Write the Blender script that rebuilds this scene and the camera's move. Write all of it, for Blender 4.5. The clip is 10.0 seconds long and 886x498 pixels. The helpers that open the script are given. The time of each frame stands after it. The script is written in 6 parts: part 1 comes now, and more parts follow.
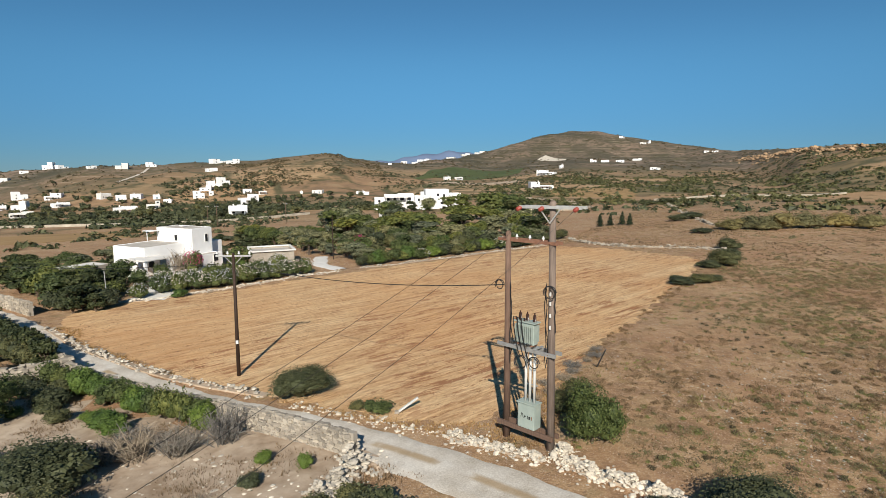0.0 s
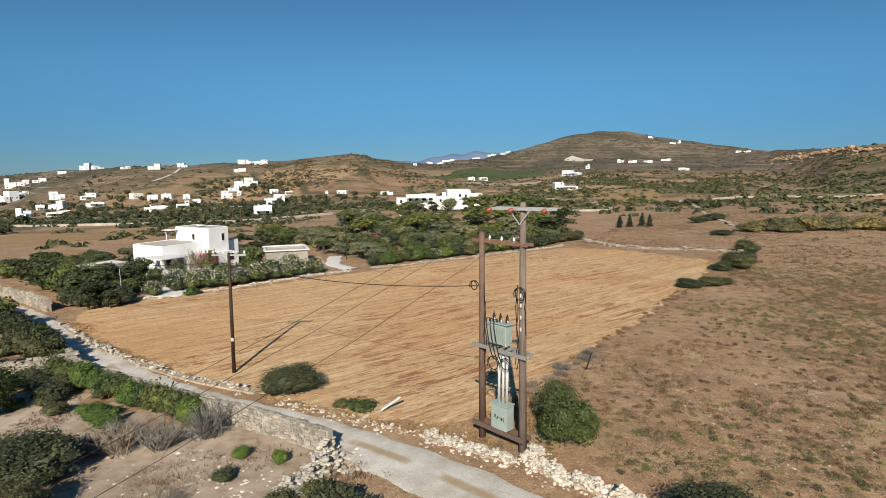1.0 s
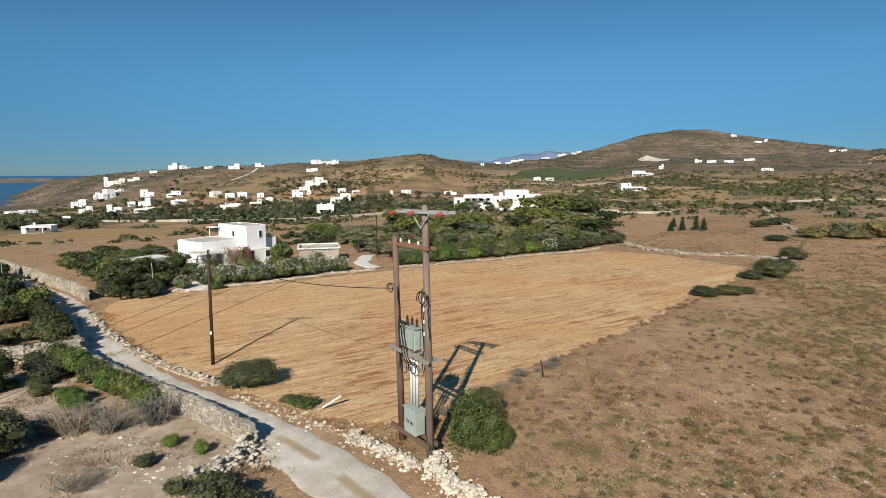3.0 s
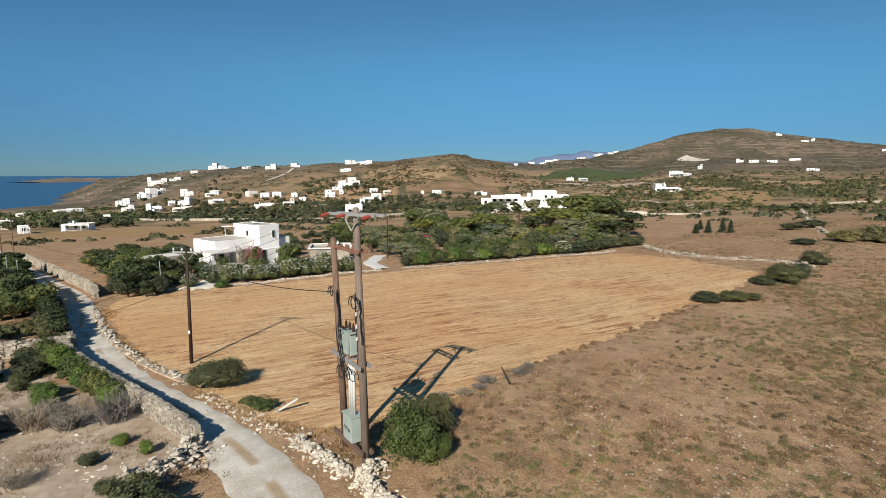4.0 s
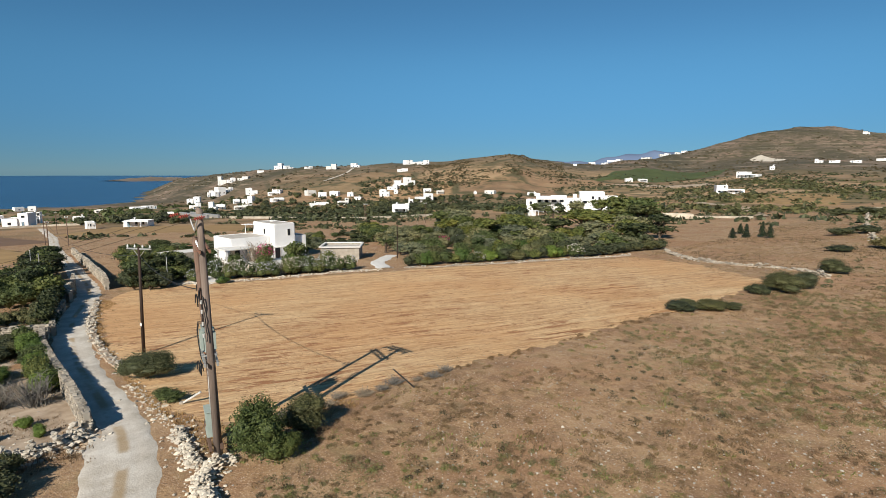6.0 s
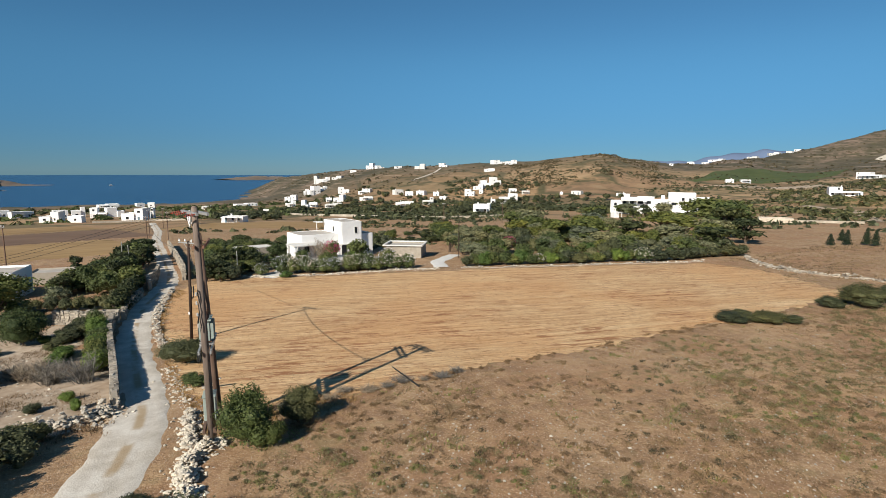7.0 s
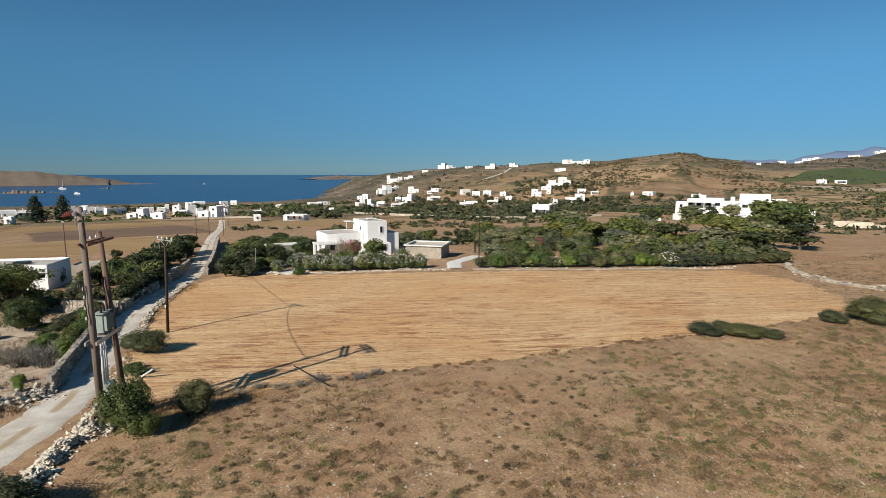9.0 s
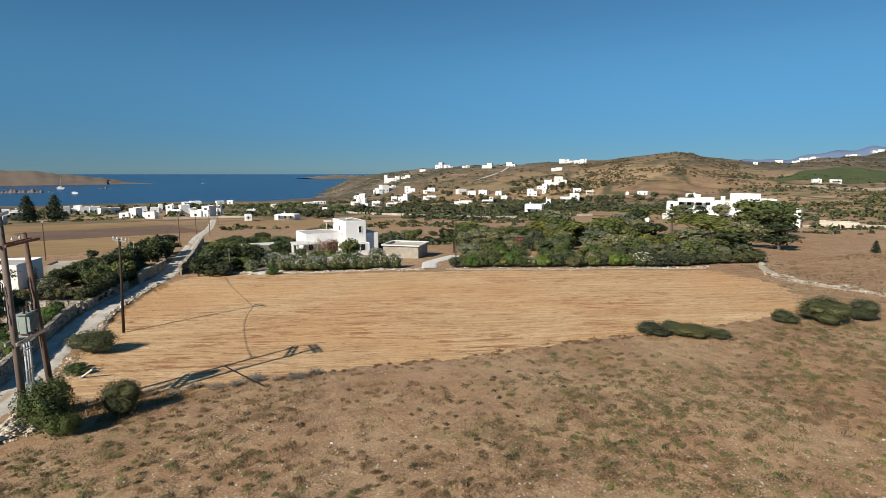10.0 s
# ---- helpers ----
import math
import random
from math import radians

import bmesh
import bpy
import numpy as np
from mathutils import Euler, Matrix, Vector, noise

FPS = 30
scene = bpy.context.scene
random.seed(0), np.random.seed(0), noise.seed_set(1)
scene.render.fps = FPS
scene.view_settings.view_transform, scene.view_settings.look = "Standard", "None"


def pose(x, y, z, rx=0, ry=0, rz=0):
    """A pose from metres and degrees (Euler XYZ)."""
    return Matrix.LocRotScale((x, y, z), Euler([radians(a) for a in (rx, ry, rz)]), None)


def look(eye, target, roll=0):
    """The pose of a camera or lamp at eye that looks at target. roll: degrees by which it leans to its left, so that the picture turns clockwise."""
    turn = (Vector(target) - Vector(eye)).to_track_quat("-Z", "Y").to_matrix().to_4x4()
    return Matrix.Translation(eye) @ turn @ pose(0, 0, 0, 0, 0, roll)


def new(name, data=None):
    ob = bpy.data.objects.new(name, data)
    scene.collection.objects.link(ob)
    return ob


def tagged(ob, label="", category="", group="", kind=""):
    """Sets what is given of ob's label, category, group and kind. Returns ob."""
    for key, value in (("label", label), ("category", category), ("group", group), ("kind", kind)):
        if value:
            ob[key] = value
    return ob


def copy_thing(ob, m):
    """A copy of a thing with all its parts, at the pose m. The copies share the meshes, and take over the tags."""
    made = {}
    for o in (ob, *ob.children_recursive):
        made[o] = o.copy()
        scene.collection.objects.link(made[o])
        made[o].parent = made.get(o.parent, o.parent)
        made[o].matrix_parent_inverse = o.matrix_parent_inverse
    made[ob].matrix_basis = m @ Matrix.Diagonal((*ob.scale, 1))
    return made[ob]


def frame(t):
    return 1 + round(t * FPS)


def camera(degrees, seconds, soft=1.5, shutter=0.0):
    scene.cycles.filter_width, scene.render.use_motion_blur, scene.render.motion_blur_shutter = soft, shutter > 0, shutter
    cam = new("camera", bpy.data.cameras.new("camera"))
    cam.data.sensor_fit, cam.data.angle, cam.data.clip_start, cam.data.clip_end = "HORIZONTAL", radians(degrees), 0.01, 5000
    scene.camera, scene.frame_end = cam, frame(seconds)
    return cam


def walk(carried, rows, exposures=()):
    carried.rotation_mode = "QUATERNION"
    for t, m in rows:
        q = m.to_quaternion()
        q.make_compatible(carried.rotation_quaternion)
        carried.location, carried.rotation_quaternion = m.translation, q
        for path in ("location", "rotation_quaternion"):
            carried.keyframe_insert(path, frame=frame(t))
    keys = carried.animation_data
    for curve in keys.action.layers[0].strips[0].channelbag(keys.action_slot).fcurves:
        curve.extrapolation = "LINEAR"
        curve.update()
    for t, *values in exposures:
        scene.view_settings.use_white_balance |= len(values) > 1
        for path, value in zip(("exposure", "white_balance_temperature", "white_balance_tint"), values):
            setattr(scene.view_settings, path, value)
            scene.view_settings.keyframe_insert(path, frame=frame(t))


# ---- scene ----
cam = camera(76.1, 10.0, soft=0.85)
METRES, EYE, TILT, LEAN, TURN = 39.29, 11.0, 0.85, -0.1, 25.4
ROWS = [
    (0.0, 0.0, 0.0, 0.0, -0.05, -8.85, 0.33),
    (0.5, 0.0253, -0.0013, 0.0002, 1.1, -8.82, 0.35),
    (1.0, 0.0571, -0.0027, 0.0008, 2.63, -8.79, 0.37),
    (1.5, 0.0936, -0.0039, 0.001, 5.76, -8.78, 0.37),
    (2.0, 0.1355, -0.0037, 0.0015, 9.91, -8.75, 0.36),
    (2.5, 0.1802, 0.0034, 0.0021, 9.07, -8.76, 0.38),
    (4.0, 0.3223, 0.055, 0.0028, 13.46, -8.72, 0.42),
    (4.5, 0.3738, 0.0711, 0.003, 14.79, -8.71, 0.43),
    (5.0, 0.4267, 0.0874, 0.0029, 16.11, -8.71, 0.42),
    (6.5, 0.5872, 0.1422, 0.0032, 23.54, -8.63, 0.42),
    (7.0, 0.6392, 0.1687, 0.0034, 28.94, -8.61, 0.45),
    (7.5, 0.6888, 0.1995, 0.0037, 34.28, -8.57, 0.46),
    (8.0, 0.7388, 0.2337, 0.0041, 36.66, -8.57, 0.49),
    (8.5, 0.7864, 0.2669, 0.0045, 36.68, -8.57, 0.55),
    (9.0, 0.8334, 0.3, 0.0045, 36.7, -8.57, 0.56),
    (9.5, 0.8798, 0.3329, 0.0048, 36.71, -8.59, 0.58),
    (10.0, 0.9121, 0.3551, 0.0058, 36.69, -8.63, 0.58),
]
walk(cam, [(t, pose(0, 0, EYE, TILT, LEAN, TURN) @ pose(METRES * x, METRES * y, METRES * z, 90 + pitch, roll, yaw)) for t, x, y, z, yaw, pitch, roll in ROWS])
# TERRAIN
SEA = -32.0
CREST = np.array([  # azimuth (degrees left of north), distance and height of the skyline ridge
    (-180, 520, 22), (-60, 520, 24), (-20, 520, 24), (-12.3, 550, 27), (-9, 600, 30), (-5.4, 700, 32), (-1.1, 1100, 40),
    (3.1, 1300, 58), (8.1, 1350, 81), (10.7, 1350, 93), (13.4, 1350, 96), (16.9, 1300, 81), (18.8, 1250, 65), (21.6, 1200, 48),
    (25, 1100, 31), (30, 900, 18.5), (34, 800, 21), (37, 730, 29), (40, 740, 29), (42, 750, 26), (47.6, 780, 21),
    (52.8, 800, 17.4), (57, 820, 16), (59.4, 850, 15), (64.6, 1000, 9), (66.9, 1150, 3), (70.2, 1300, -6.5), (72.5, 1400, -34), (80, 1400, -60),
    (130, 1400, -60), (150, 700, 5), (180, 520, 22)])


def smooth(a, b, v):
    u = np.clip((v - a) / (b - a), 0, 1)
    return u * u * (3 - 2 * u)


def base(x, y):
    z = np.interp(x, (-1600, -850, -240, -65, -30, -12, -3, 10, 60, 600), (-60, -33, -10.5, -3.4, -2.2, -1.3, -0.6, -0.4, -0.2, 2))
    return z - 0.012 * np.clip(y - 65, 0, 90)


def height(x, y):
    """The lie of the land."""
    x, y = np.asarray(x, float), np.asarray(y, float)
    dx, dy = x - 12, y - 14
    r = np.hypot(dx, dy) + 1e-6
    az = np.degrees(np.arctan2(-dx, dy))
    far, top = np.interp(az, CREST[:, 0], CREST[:, 1]), np.interp(az, CREST[:, 0], CREST[:, 2])
    ux, uy = dx / r * far + 12, dy / r * far + 14
    rise = top - base(ux, uy)
    u = r / far
    foot = np.interp(az, (-2, 8, 28, 36), (0.4, 0.18, 0.18, 0.45))
    dome = 0.42 * smooth(0.15, 0.92, u) + 0.58 * smooth(0.74, 1.0, u)
    inland = smooth(-3, 3, az) * (1 - smooth(21, 27, az))
    prof = (smooth(foot, 1.0, u) ** 1.3 * (1 - inland) + dome * inland) * (1 - 0.85 * smooth(1.05, 2.2, u))
    z = base(x, y) + rise * prof
    wob = np.sin(x * 0.043 + 1.3 * np.sin(y * 0.031)) * np.cos(y * 0.037 + 0.8) + 0.5 * np.sin(x * 0.09 + y * 0.07)
    z = z + wob * smooth(120, 400, r) * 1.1 * (0.4 + prof)
    z = z + 0.06 * np.sin(x * 0.31 + 0.7) * np.cos(y * 0.27) * smooth(10, 30, r)
    return np.maximum(z, -60.0)
# END TERRAIN

# ---- sky and sun ----
SUN_EL, SUN_AZ = 31.5, 156.4
world = bpy.data.worlds.new("sky")
scene.world = world
world.use_nodes = True
wn = world.node_tree
sky = wn.nodes.new("ShaderNodeTexSky")
sky.sky_type, sky.sun_disc = "NISHITA", False
sky.sun_elevation, sky.sun_rotation = radians(SUN_EL), radians(SUN_AZ)
sky.altitude, sky.air_density, sky.dust_density, sky.ozone_density = 5000, 1.5, 0.0, 10.0
wn.nodes["Background"].inputs["Strength"].default_value = 0.054
tint = wn.nodes.new("ShaderNodeMix")
tint.data_type, tint.blend_type = "RGBA", "MULTIPLY"
tint.inputs[0].default_value, tint.inputs[7].default_value = 1.0, (0.88, 1.05, 0.93, 1)
wn.links.new(sky.outputs["Color"], tint.inputs[6])
# thin sea haze dims the lowest band of the sky
way = wn.nodes.new("ShaderNodeTexCoord").outputs["Generated"]
split = wn.nodes.new("ShaderNodeSeparateXYZ")
wn.links.new(way, split.inputs[0])
low = wn.nodes.new("ShaderNodeMapRange")
low.interpolation_type = "SMOOTHSTEP"
low.inputs["From Min"].default_value, low.inputs["From Max"].default_value = -0.02, 0.2
wn.links.new(split.outputs["Z"], low.inputs["Value"])
hazy = wn.nodes.new("ShaderNodeMix")
hazy.data_type = "RGBA"
hazy.inputs[6].default_value, hazy.inputs[7].default_value = (0.47, 0.54, 0.70, 1), (1.08, 1.13, 1.02, 1)
wn.links.new(low.outputs["Result"], hazy.inputs[0])
air = wn.nodes.new("ShaderNodeMix")
air.data_type, air.blend_type = "RGBA", "MULTIPLY"
air.inputs[0].default_value = 1.0
wn.links.new(tint.outputs[2], air.inputs[6])
wn.links.new(hazy.outputs[2], air.inputs[7])
wn.links.new(air.outputs[2], wn.nodes["Background"].inputs["Color"])
sun = new("sun", bpy.data.lights.new("sun", "SUN"))
sun.data.energy, sun.data.angle, sun.data.color = 4.2, radians(0.5), (1.0, 0.93, 0.82)
sun_way = Vector((math.sin(radians(SUN_AZ)) * math.cos(radians(SUN_EL)), math.cos(radians(SUN_AZ)) * math.cos(radians(SUN_EL)), math.sin(radians(SUN_EL))))
sun.matrix_world = look(sun_way * 100, (0, 0, 0))
scene.view_settings.exposure = 0.62

# ---- materials ----
def nodes_of(name, rough=0.9, metal=0.0):
    m = bpy.data.materials.new(name)
    m.use_nodes = True
    t = m.node_tree
    b = t.nodes["Principled BSDF"]
    b.inputs["Roughness"].default_value, b.inputs["Metallic"].default_value = rough, metal
    b.inputs["Specular IOR Level"].default_value = 0.25
    return m, t, b


def noise_at(t, scale, detail=4, vec=None, stretch=None, rough=0.55, turn=0.0):
    """A noise in world metres; scale is in cycles a metre."""
    if vec is None:
        vec = t.nodes.new("ShaderNodeNewGeometry").outputs["Position"]
    if stretch:
        for rot, size in ((turn, (1, 1, 1)), (0.0, stretch)):
            mp = t.nodes.new("ShaderNodeMapping")
            mp.inputs["Rotation"].default_value = (0, 0, radians(rot))
            mp.inputs["Scale"].default_value = size
            t.links.new(vec, mp.inputs["Vector"])
            vec = mp.outputs["Vector"]
    n = t.nodes.new("ShaderNodeTexNoise")
    n.inputs["Scale"].default_value, n.inputs["Detail"].default_value, n.inputs["Roughness"].default_value = scale, detail, rough
    t.links.new(vec, n.inputs["Vector"])
    return n.outputs["Fac"]


def ramp(t, fac, *stops):
    r = t.nodes.new("ShaderNodeValToRGB")
    while len(r.color_ramp.elements) < len(stops):
        r.color_ramp.elements.new(0.5)
    for e, (p, c) in zip(r.color_ramp.elements, stops):
        e.position, e.color = p, (*c, 1) if len(c) == 3 else c
    t.links.new(fac, r.inputs["Fac"])
    return r.outputs["Color"]


def step(t, fac, a, b):
    m = t.nodes.new("ShaderNodeMapRange")
    m.interpolation_type = "SMOOTHSTEP"
    m.inputs["From Min"].default_value, m.inputs["From Max"].default_value = a, b
    t.links.new(fac, m.inputs["Value"])
    return m.outputs["Result"]


def mix(t, fac, a, b, kind="MIX"):
    m = t.nodes.new("ShaderNodeMix")
    m.data_type, m.blend_type = "RGBA", kind
    for key, v in ((0, fac), (6, a), (7, b)):
        if hasattr(v, "links"):
            t.links.new(v, m.inputs[key])
        else:
            m.inputs[key].default_value = v if key == 0 else (*v, 1)
    return m.outputs[2]


def math_node(t, op, a, b):
    m = t.nodes.new("ShaderNodeMath")
    m.operation = op
    for i, v in enumerate((a, b)):
        if hasattr(v, "links"):
            t.links.new(v, m.inputs[i])
        else:
            m.inputs[i].default_value = v
    return m.outputs[0]


def bump(t, b, fac, strength=0.4, depth=0.05):
    n = t.nodes.new("ShaderNodeBump")
    n.inputs["Strength"].default_value, n.inputs["Distance"].default_value = strength, depth
    t.links.new(fac, n.inputs["Height"])
    t.links.new(n.outputs["Normal"], b.inputs["Normal"])


def simple(name, dark, light, scale=3.0, rough=0.85, metal=0.0, relief=0.3, depth=0.02, island=0.0, obj=0.0, stretch=None):
    """A two-scale mottled surface; island and obj: how much single pieces differ in brightness."""
    m, t, b = nodes_of(name, rough, metal)
    vec = t.nodes.new("ShaderNodeTexCoord").outputs["Object"]
    f1, f2 = noise_at(t, scale, 5, vec, stretch), noise_at(t, scale * 0.13, 3, vec)
    mid = [(a + c) / 2 for a, c in zip(dark, light)]
    col = ramp(t, f1, (0.3, dark), (0.5, mid), (0.7, light))
    col = mix(t, 0.5, col, ramp(t, f2, (0.3, dark), (0.7, light)))
    for amount, node, out in ((island, "ShaderNodeNewGeometry", "Random Per Island"), (obj, "ShaderNodeObjectInfo", "Random")):
        if amount:
            v = t.nodes.new(node).outputs[out]
            lo, hi = 1 - amount, 1 + amount
            col = mix(t, 1.0, col, ramp(t, v, (0, (lo, lo, lo)), (1, (hi, hi * 0.98, hi * 0.94))), "MULTIPLY")
    t.links.new(col, b.inputs["Base Color"])
    bump(t, b, f1, relief, depth)
    return m


def leaf_mat(name, dark, light, rough=0.6, thin=0.2):
    """Leaves that differ piece by piece; thin: the share of light that passes through them."""
    m, t, b = nodes_of(name, rough)
    g = t.nodes.new("ShaderNodeNewGeometry")
    o = t.nodes.new("ShaderNodeObjectInfo")
    col = ramp(t, g.outputs["Random Per Island"], (0, dark), (1, light))
    col = mix(t, 1.0, col, ramp(t, o.outputs["Random"], (0, (0.72, 0.76, 0.85)), (0.5, (1.0, 1.0, 1.0)), (1, (1.5, 1.32, 1.1))), "MULTIPLY")
    t.links.new(col, b.inputs["Base Color"])
    glow, both = t.nodes.new("ShaderNodeBsdfTranslucent"), t.nodes.new("ShaderNodeMixShader")
    t.links.new(col, glow.inputs["Color"])
    both.inputs[0].default_value = thin
    t.links.new(b.outputs[0], both.inputs[1])
    t.links.new(glow.outputs[0], both.inputs[2])
    t.links.new(both.outputs[0], t.nodes["Material Output"].inputs["Surface"])
    return m


def ground_mat():
    m, t, b = nodes_of("dry_ground", 0.95)
    pos = t.nodes.new("ShaderNodeNewGeometry").outputs["Position"]
    sep = t.nodes.new("ShaderNodeSeparateXYZ")
    t.links.new(pos, sep.inputs[0])
    fine, mid, big, vast = noise_at(t, 9.0, 6, pos, rough=0.65), noise_at(t, 0.9, 6, pos, rough=0.65), noise_at(t, 0.06, 5, pos), noise_at(t, 0.011, 6, pos)
    soil = ramp(t, fine, (0.34, (0.13, 0.077, 0.042)), (0.46, (0.28, 0.17, 0.092)), (0.58, (0.38, 0.245, 0.138)), (0.66, (0.64, 0.51, 0.37)))
    straw = ramp(t, mid, (0.38, (0.16, 0.092, 0.05)), (0.5, (0.31, 0.185, 0.095)), (0.62, (0.45, 0.30, 0.16)))
    near = mix(t, 0.5, soil, straw)
    near = mix(t, math_node(t, "MULTIPLY", step(t, noise_at(t, 0.16, 5, pos, rough=0.6), 0.46, 0.66), 0.4), near, (0.44, 0.305, 0.18))
    near = mix(t, step(t, noise_at(t, 22.0, 3, pos), 0.62, 0.68), near, (0.66, 0.56, 0.46))
    near = mix(t, math_node(t, "MULTIPLY", step(t, noise_at(t, 2.2, 6, pos, rough=0.7), 0.54, 0.64), 0.5), near, (0.20, 0.12, 0.07))
    near = mix(t, math_node(t, "MULTIPLY", step(t, noise_at(t, 0.5, 7, pos, rough=0.65), 0.54, 0.68), 0.5), near, (0.20, 0.165, 0.08))
    near = mix(t, math_node(t, "MULTIPLY", step(t, noise_at(t, 0.09, 4, pos), 0.45, 0.65), 0.35), near, (0.30, 0.15, 0.08))
    d = t.nodes.new("ShaderNodeVectorMath")
    d.operation = "DISTANCE"
    t.links.new(pos, d.inputs[0])
    d.inputs[1].default_value = (10, 20, 0)
    away = step(t, d.outputs["Value"], 110, 320)
    plain = ramp(t, big, (0.36, (0.15, 0.10, 0.055)), (0.46, (0.28, 0.165, 0.09)), (0.55, (0.36, 0.215, 0.11)), (0.66, (0.42, 0.30, 0.17)))
    hills = ramp(t, vast, (0.38, (0.068, 0.062, 0.04)), (0.5, (0.135, 0.105, 0.072)), (0.62, (0.225, 0.16, 0.115)))
    hills = mix(t, math_node(t, "MULTIPLY", step(t, noise_at(t, 0.07, 9, pos, rough=0.75), 0.46, 0.55), 0.85), hills, (0.075, 0.066, 0.038))
    hills = mix(t, step(t, noise_at(t, 0.12, 9, pos, rough=0.75), 0.60, 0.68), hills, (0.42, 0.33, 0.25))
    # parcels of the plain, parted by dark hedge lines
    mp = t.nodes.new("ShaderNodeMapping")
    mp.inputs["Rotation"].default_value, mp.inputs["Scale"].default_value = (0, 0, radians(24)), (0.011, 0.019, 0.0)
    t.links.new(pos, mp.inputs["Vector"])
    cell, edge = t.nodes.new("ShaderNodeTexVoronoi"), t.nodes.new("ShaderNodeTexVoronoi")
    edge.feature = "DISTANCE_TO_EDGE"
    for v in (cell, edge):
        v.inputs["Scale"].default_value = 1.0
        t.links.new(mp.outputs["Vector"], v.inputs["Vector"])
    pick = t.nodes.new("ShaderNodeSeparateColor")
    t.links.new(cell.outputs["Color"], pick.inputs[0])
    parcel = ramp(t, pick.outputs[0], (0.12, (0.12, 0.105, 0.055)), (0.3, (0.20, 0.135, 0.08)), (0.45, (0.36, 0.235, 0.12)), (0.6, (0.26, 0.17, 0.10)), (0.78, (0.40, 0.28, 0.155)), (0.92, (0.11, 0.105, 0.05)))
    plain = mix(t, 0.62, plain, parcel)
    line = math_node(t, "SUBTRACT", 1.0, step(t, edge.outputs["Distance"], 0.02, 0.07))
    line = math_node(t, "MULTIPLY", line, step(t, noise_at(t, 0.05, 4, pos), 0.38, 0.5))
    plain = mix(t, math_node(t, "MULTIPLY", line, 0.85), plain, (0.075, 0.075, 0.035))
    # terrace edges on the slopes
    tier = math_node(t, "SINE", math_node(t, "MULTIPLY", math_node(t, "ADD", sep.outputs["Z"], math_node(t, "MULTIPLY", big, 3.0)), 1.15), 0)
    tier = math_node(t, "MULTIPLY", step(t, tier, 0.8, 0.97), step(t, noise_at(t, 0.02, 4, pos), 0.46, 0.58))
    hills = mix(t, math_node(t, "MULTIPLY", tier, 0.4), hills, (0.44, 0.35, 0.26))
    far = mix(t, step(t, d.outputs["Value"], 480, 800), plain, hills)
    far = mix(t, math_node(t, "MULTIPLY", step(t, noise_at(t, 0.04, 7, pos, rough=0.65), 0.54, 0.62), 0.6), far, (0.075, 0.07, 0.032))
    col = mix(t, away, near, far)
    t.links.new(col, b.inputs["Base Color"])
    bump(t, b, mix(t, 0.5, noise_at(t, 8, 6, pos), mid), 0.7, 0.12)
    return m


def field_mat():
    m, t, b = nodes_of("stubble", 0.9)
    rows = noise_at(t, 1.0, 7, None, (0.06, 0.75, 1), 0.7, -63)
    fine = noise_at(t, 6.0, 6, None, (0.4, 1.0, 1), 0.7, -63)
    big = noise_at(t, 0.06, 5)
    col = ramp(t, rows, (0.38, (0.40, 0.205, 0.09)), (0.46, (0.55, 0.325, 0.155)), (0.53, (0.62, 0.40, 0.205)), (0.61, (0.76, 0.56, 0.33)))
    # swaths left by the reaper
    pos = t.nodes.new("ShaderNodeNewGeometry").outputs["Position"]
    mp = t.nodes.new("ShaderNodeMapping")
    mp.inputs["Rotation"].default_value = (0, 0, radians(27))
    t.links.new(pos, mp.inputs["Vector"])
    swath = t.nodes.new("ShaderNodeTexWave")
    for key, v in (("Scale", 0.17), ("Distortion", 3.0), ("Detail", 3.0), ("Detail Scale", 0.35), ("Detail Roughness", 0.65)):
        swath.inputs[key].default_value = v
    t.links.new(mp.outputs["Vector"], swath.inputs["Vector"])
    faint = math_node(t, "MULTIPLY", step(t, noise_at(t, 0.12, 4), 0.36, 0.6), 0.55)
    col = mix(t, faint, col, ramp(t, swath.outputs["Fac"], (0.1, (0.50, 0.275, 0.12)), (0.5, (0.60, 0.375, 0.185)), (0.9, (0.74, 0.53, 0.30))))
    col = mix(t, 0.45, col, ramp(t, fine, (0.38, (0.25, 0.12, 0.05)), (0.62, (0.78, 0.54, 0.29))))
    streak = noise_at(t, 1.0, 6, None, (0.3, 3.2, 1), 0.7, -63)
    col = mix(t, 0.38, col, ramp(t, streak, (0.38, (0.28, 0.14, 0.055)), (0.62, (0.80, 0.58, 0.33))))
    col = mix(t, math_node(t, "MULTIPLY", step(t, big, 0.42, 0.62), 0.45), col, (0.54, 0.285, 0.12))
    # bare reddish soil showing between the swaths
    soil = math_node(t, "MULTIPLY", step(t, noise_at(t, 1.0, 7, None, (0.3, 1.5, 1), 0.75, -63), 0.53, 0.57), step(t, noise_at(t, 0.08, 4), 0.44, 0.56))
    col = mix(t, math_node(t, "MULTIPLY", soil, 0.85), col, (0.29, 0.125, 0.055))
    specks = step(t, noise_at(t, 1.6, 6, None, (0.45, 1.6, 1), 0.75, -63), 0.575, 0.62)
    col = mix(t, math_node(t, "MULTIPLY", specks, 0.75), col, (0.22, 0.10, 0.045))
    t.links.new(col, b.inputs["Base Color"])
    bump(t, b, mix(t, 0.5, rows, fine), 0.9, 0.14)
    return m


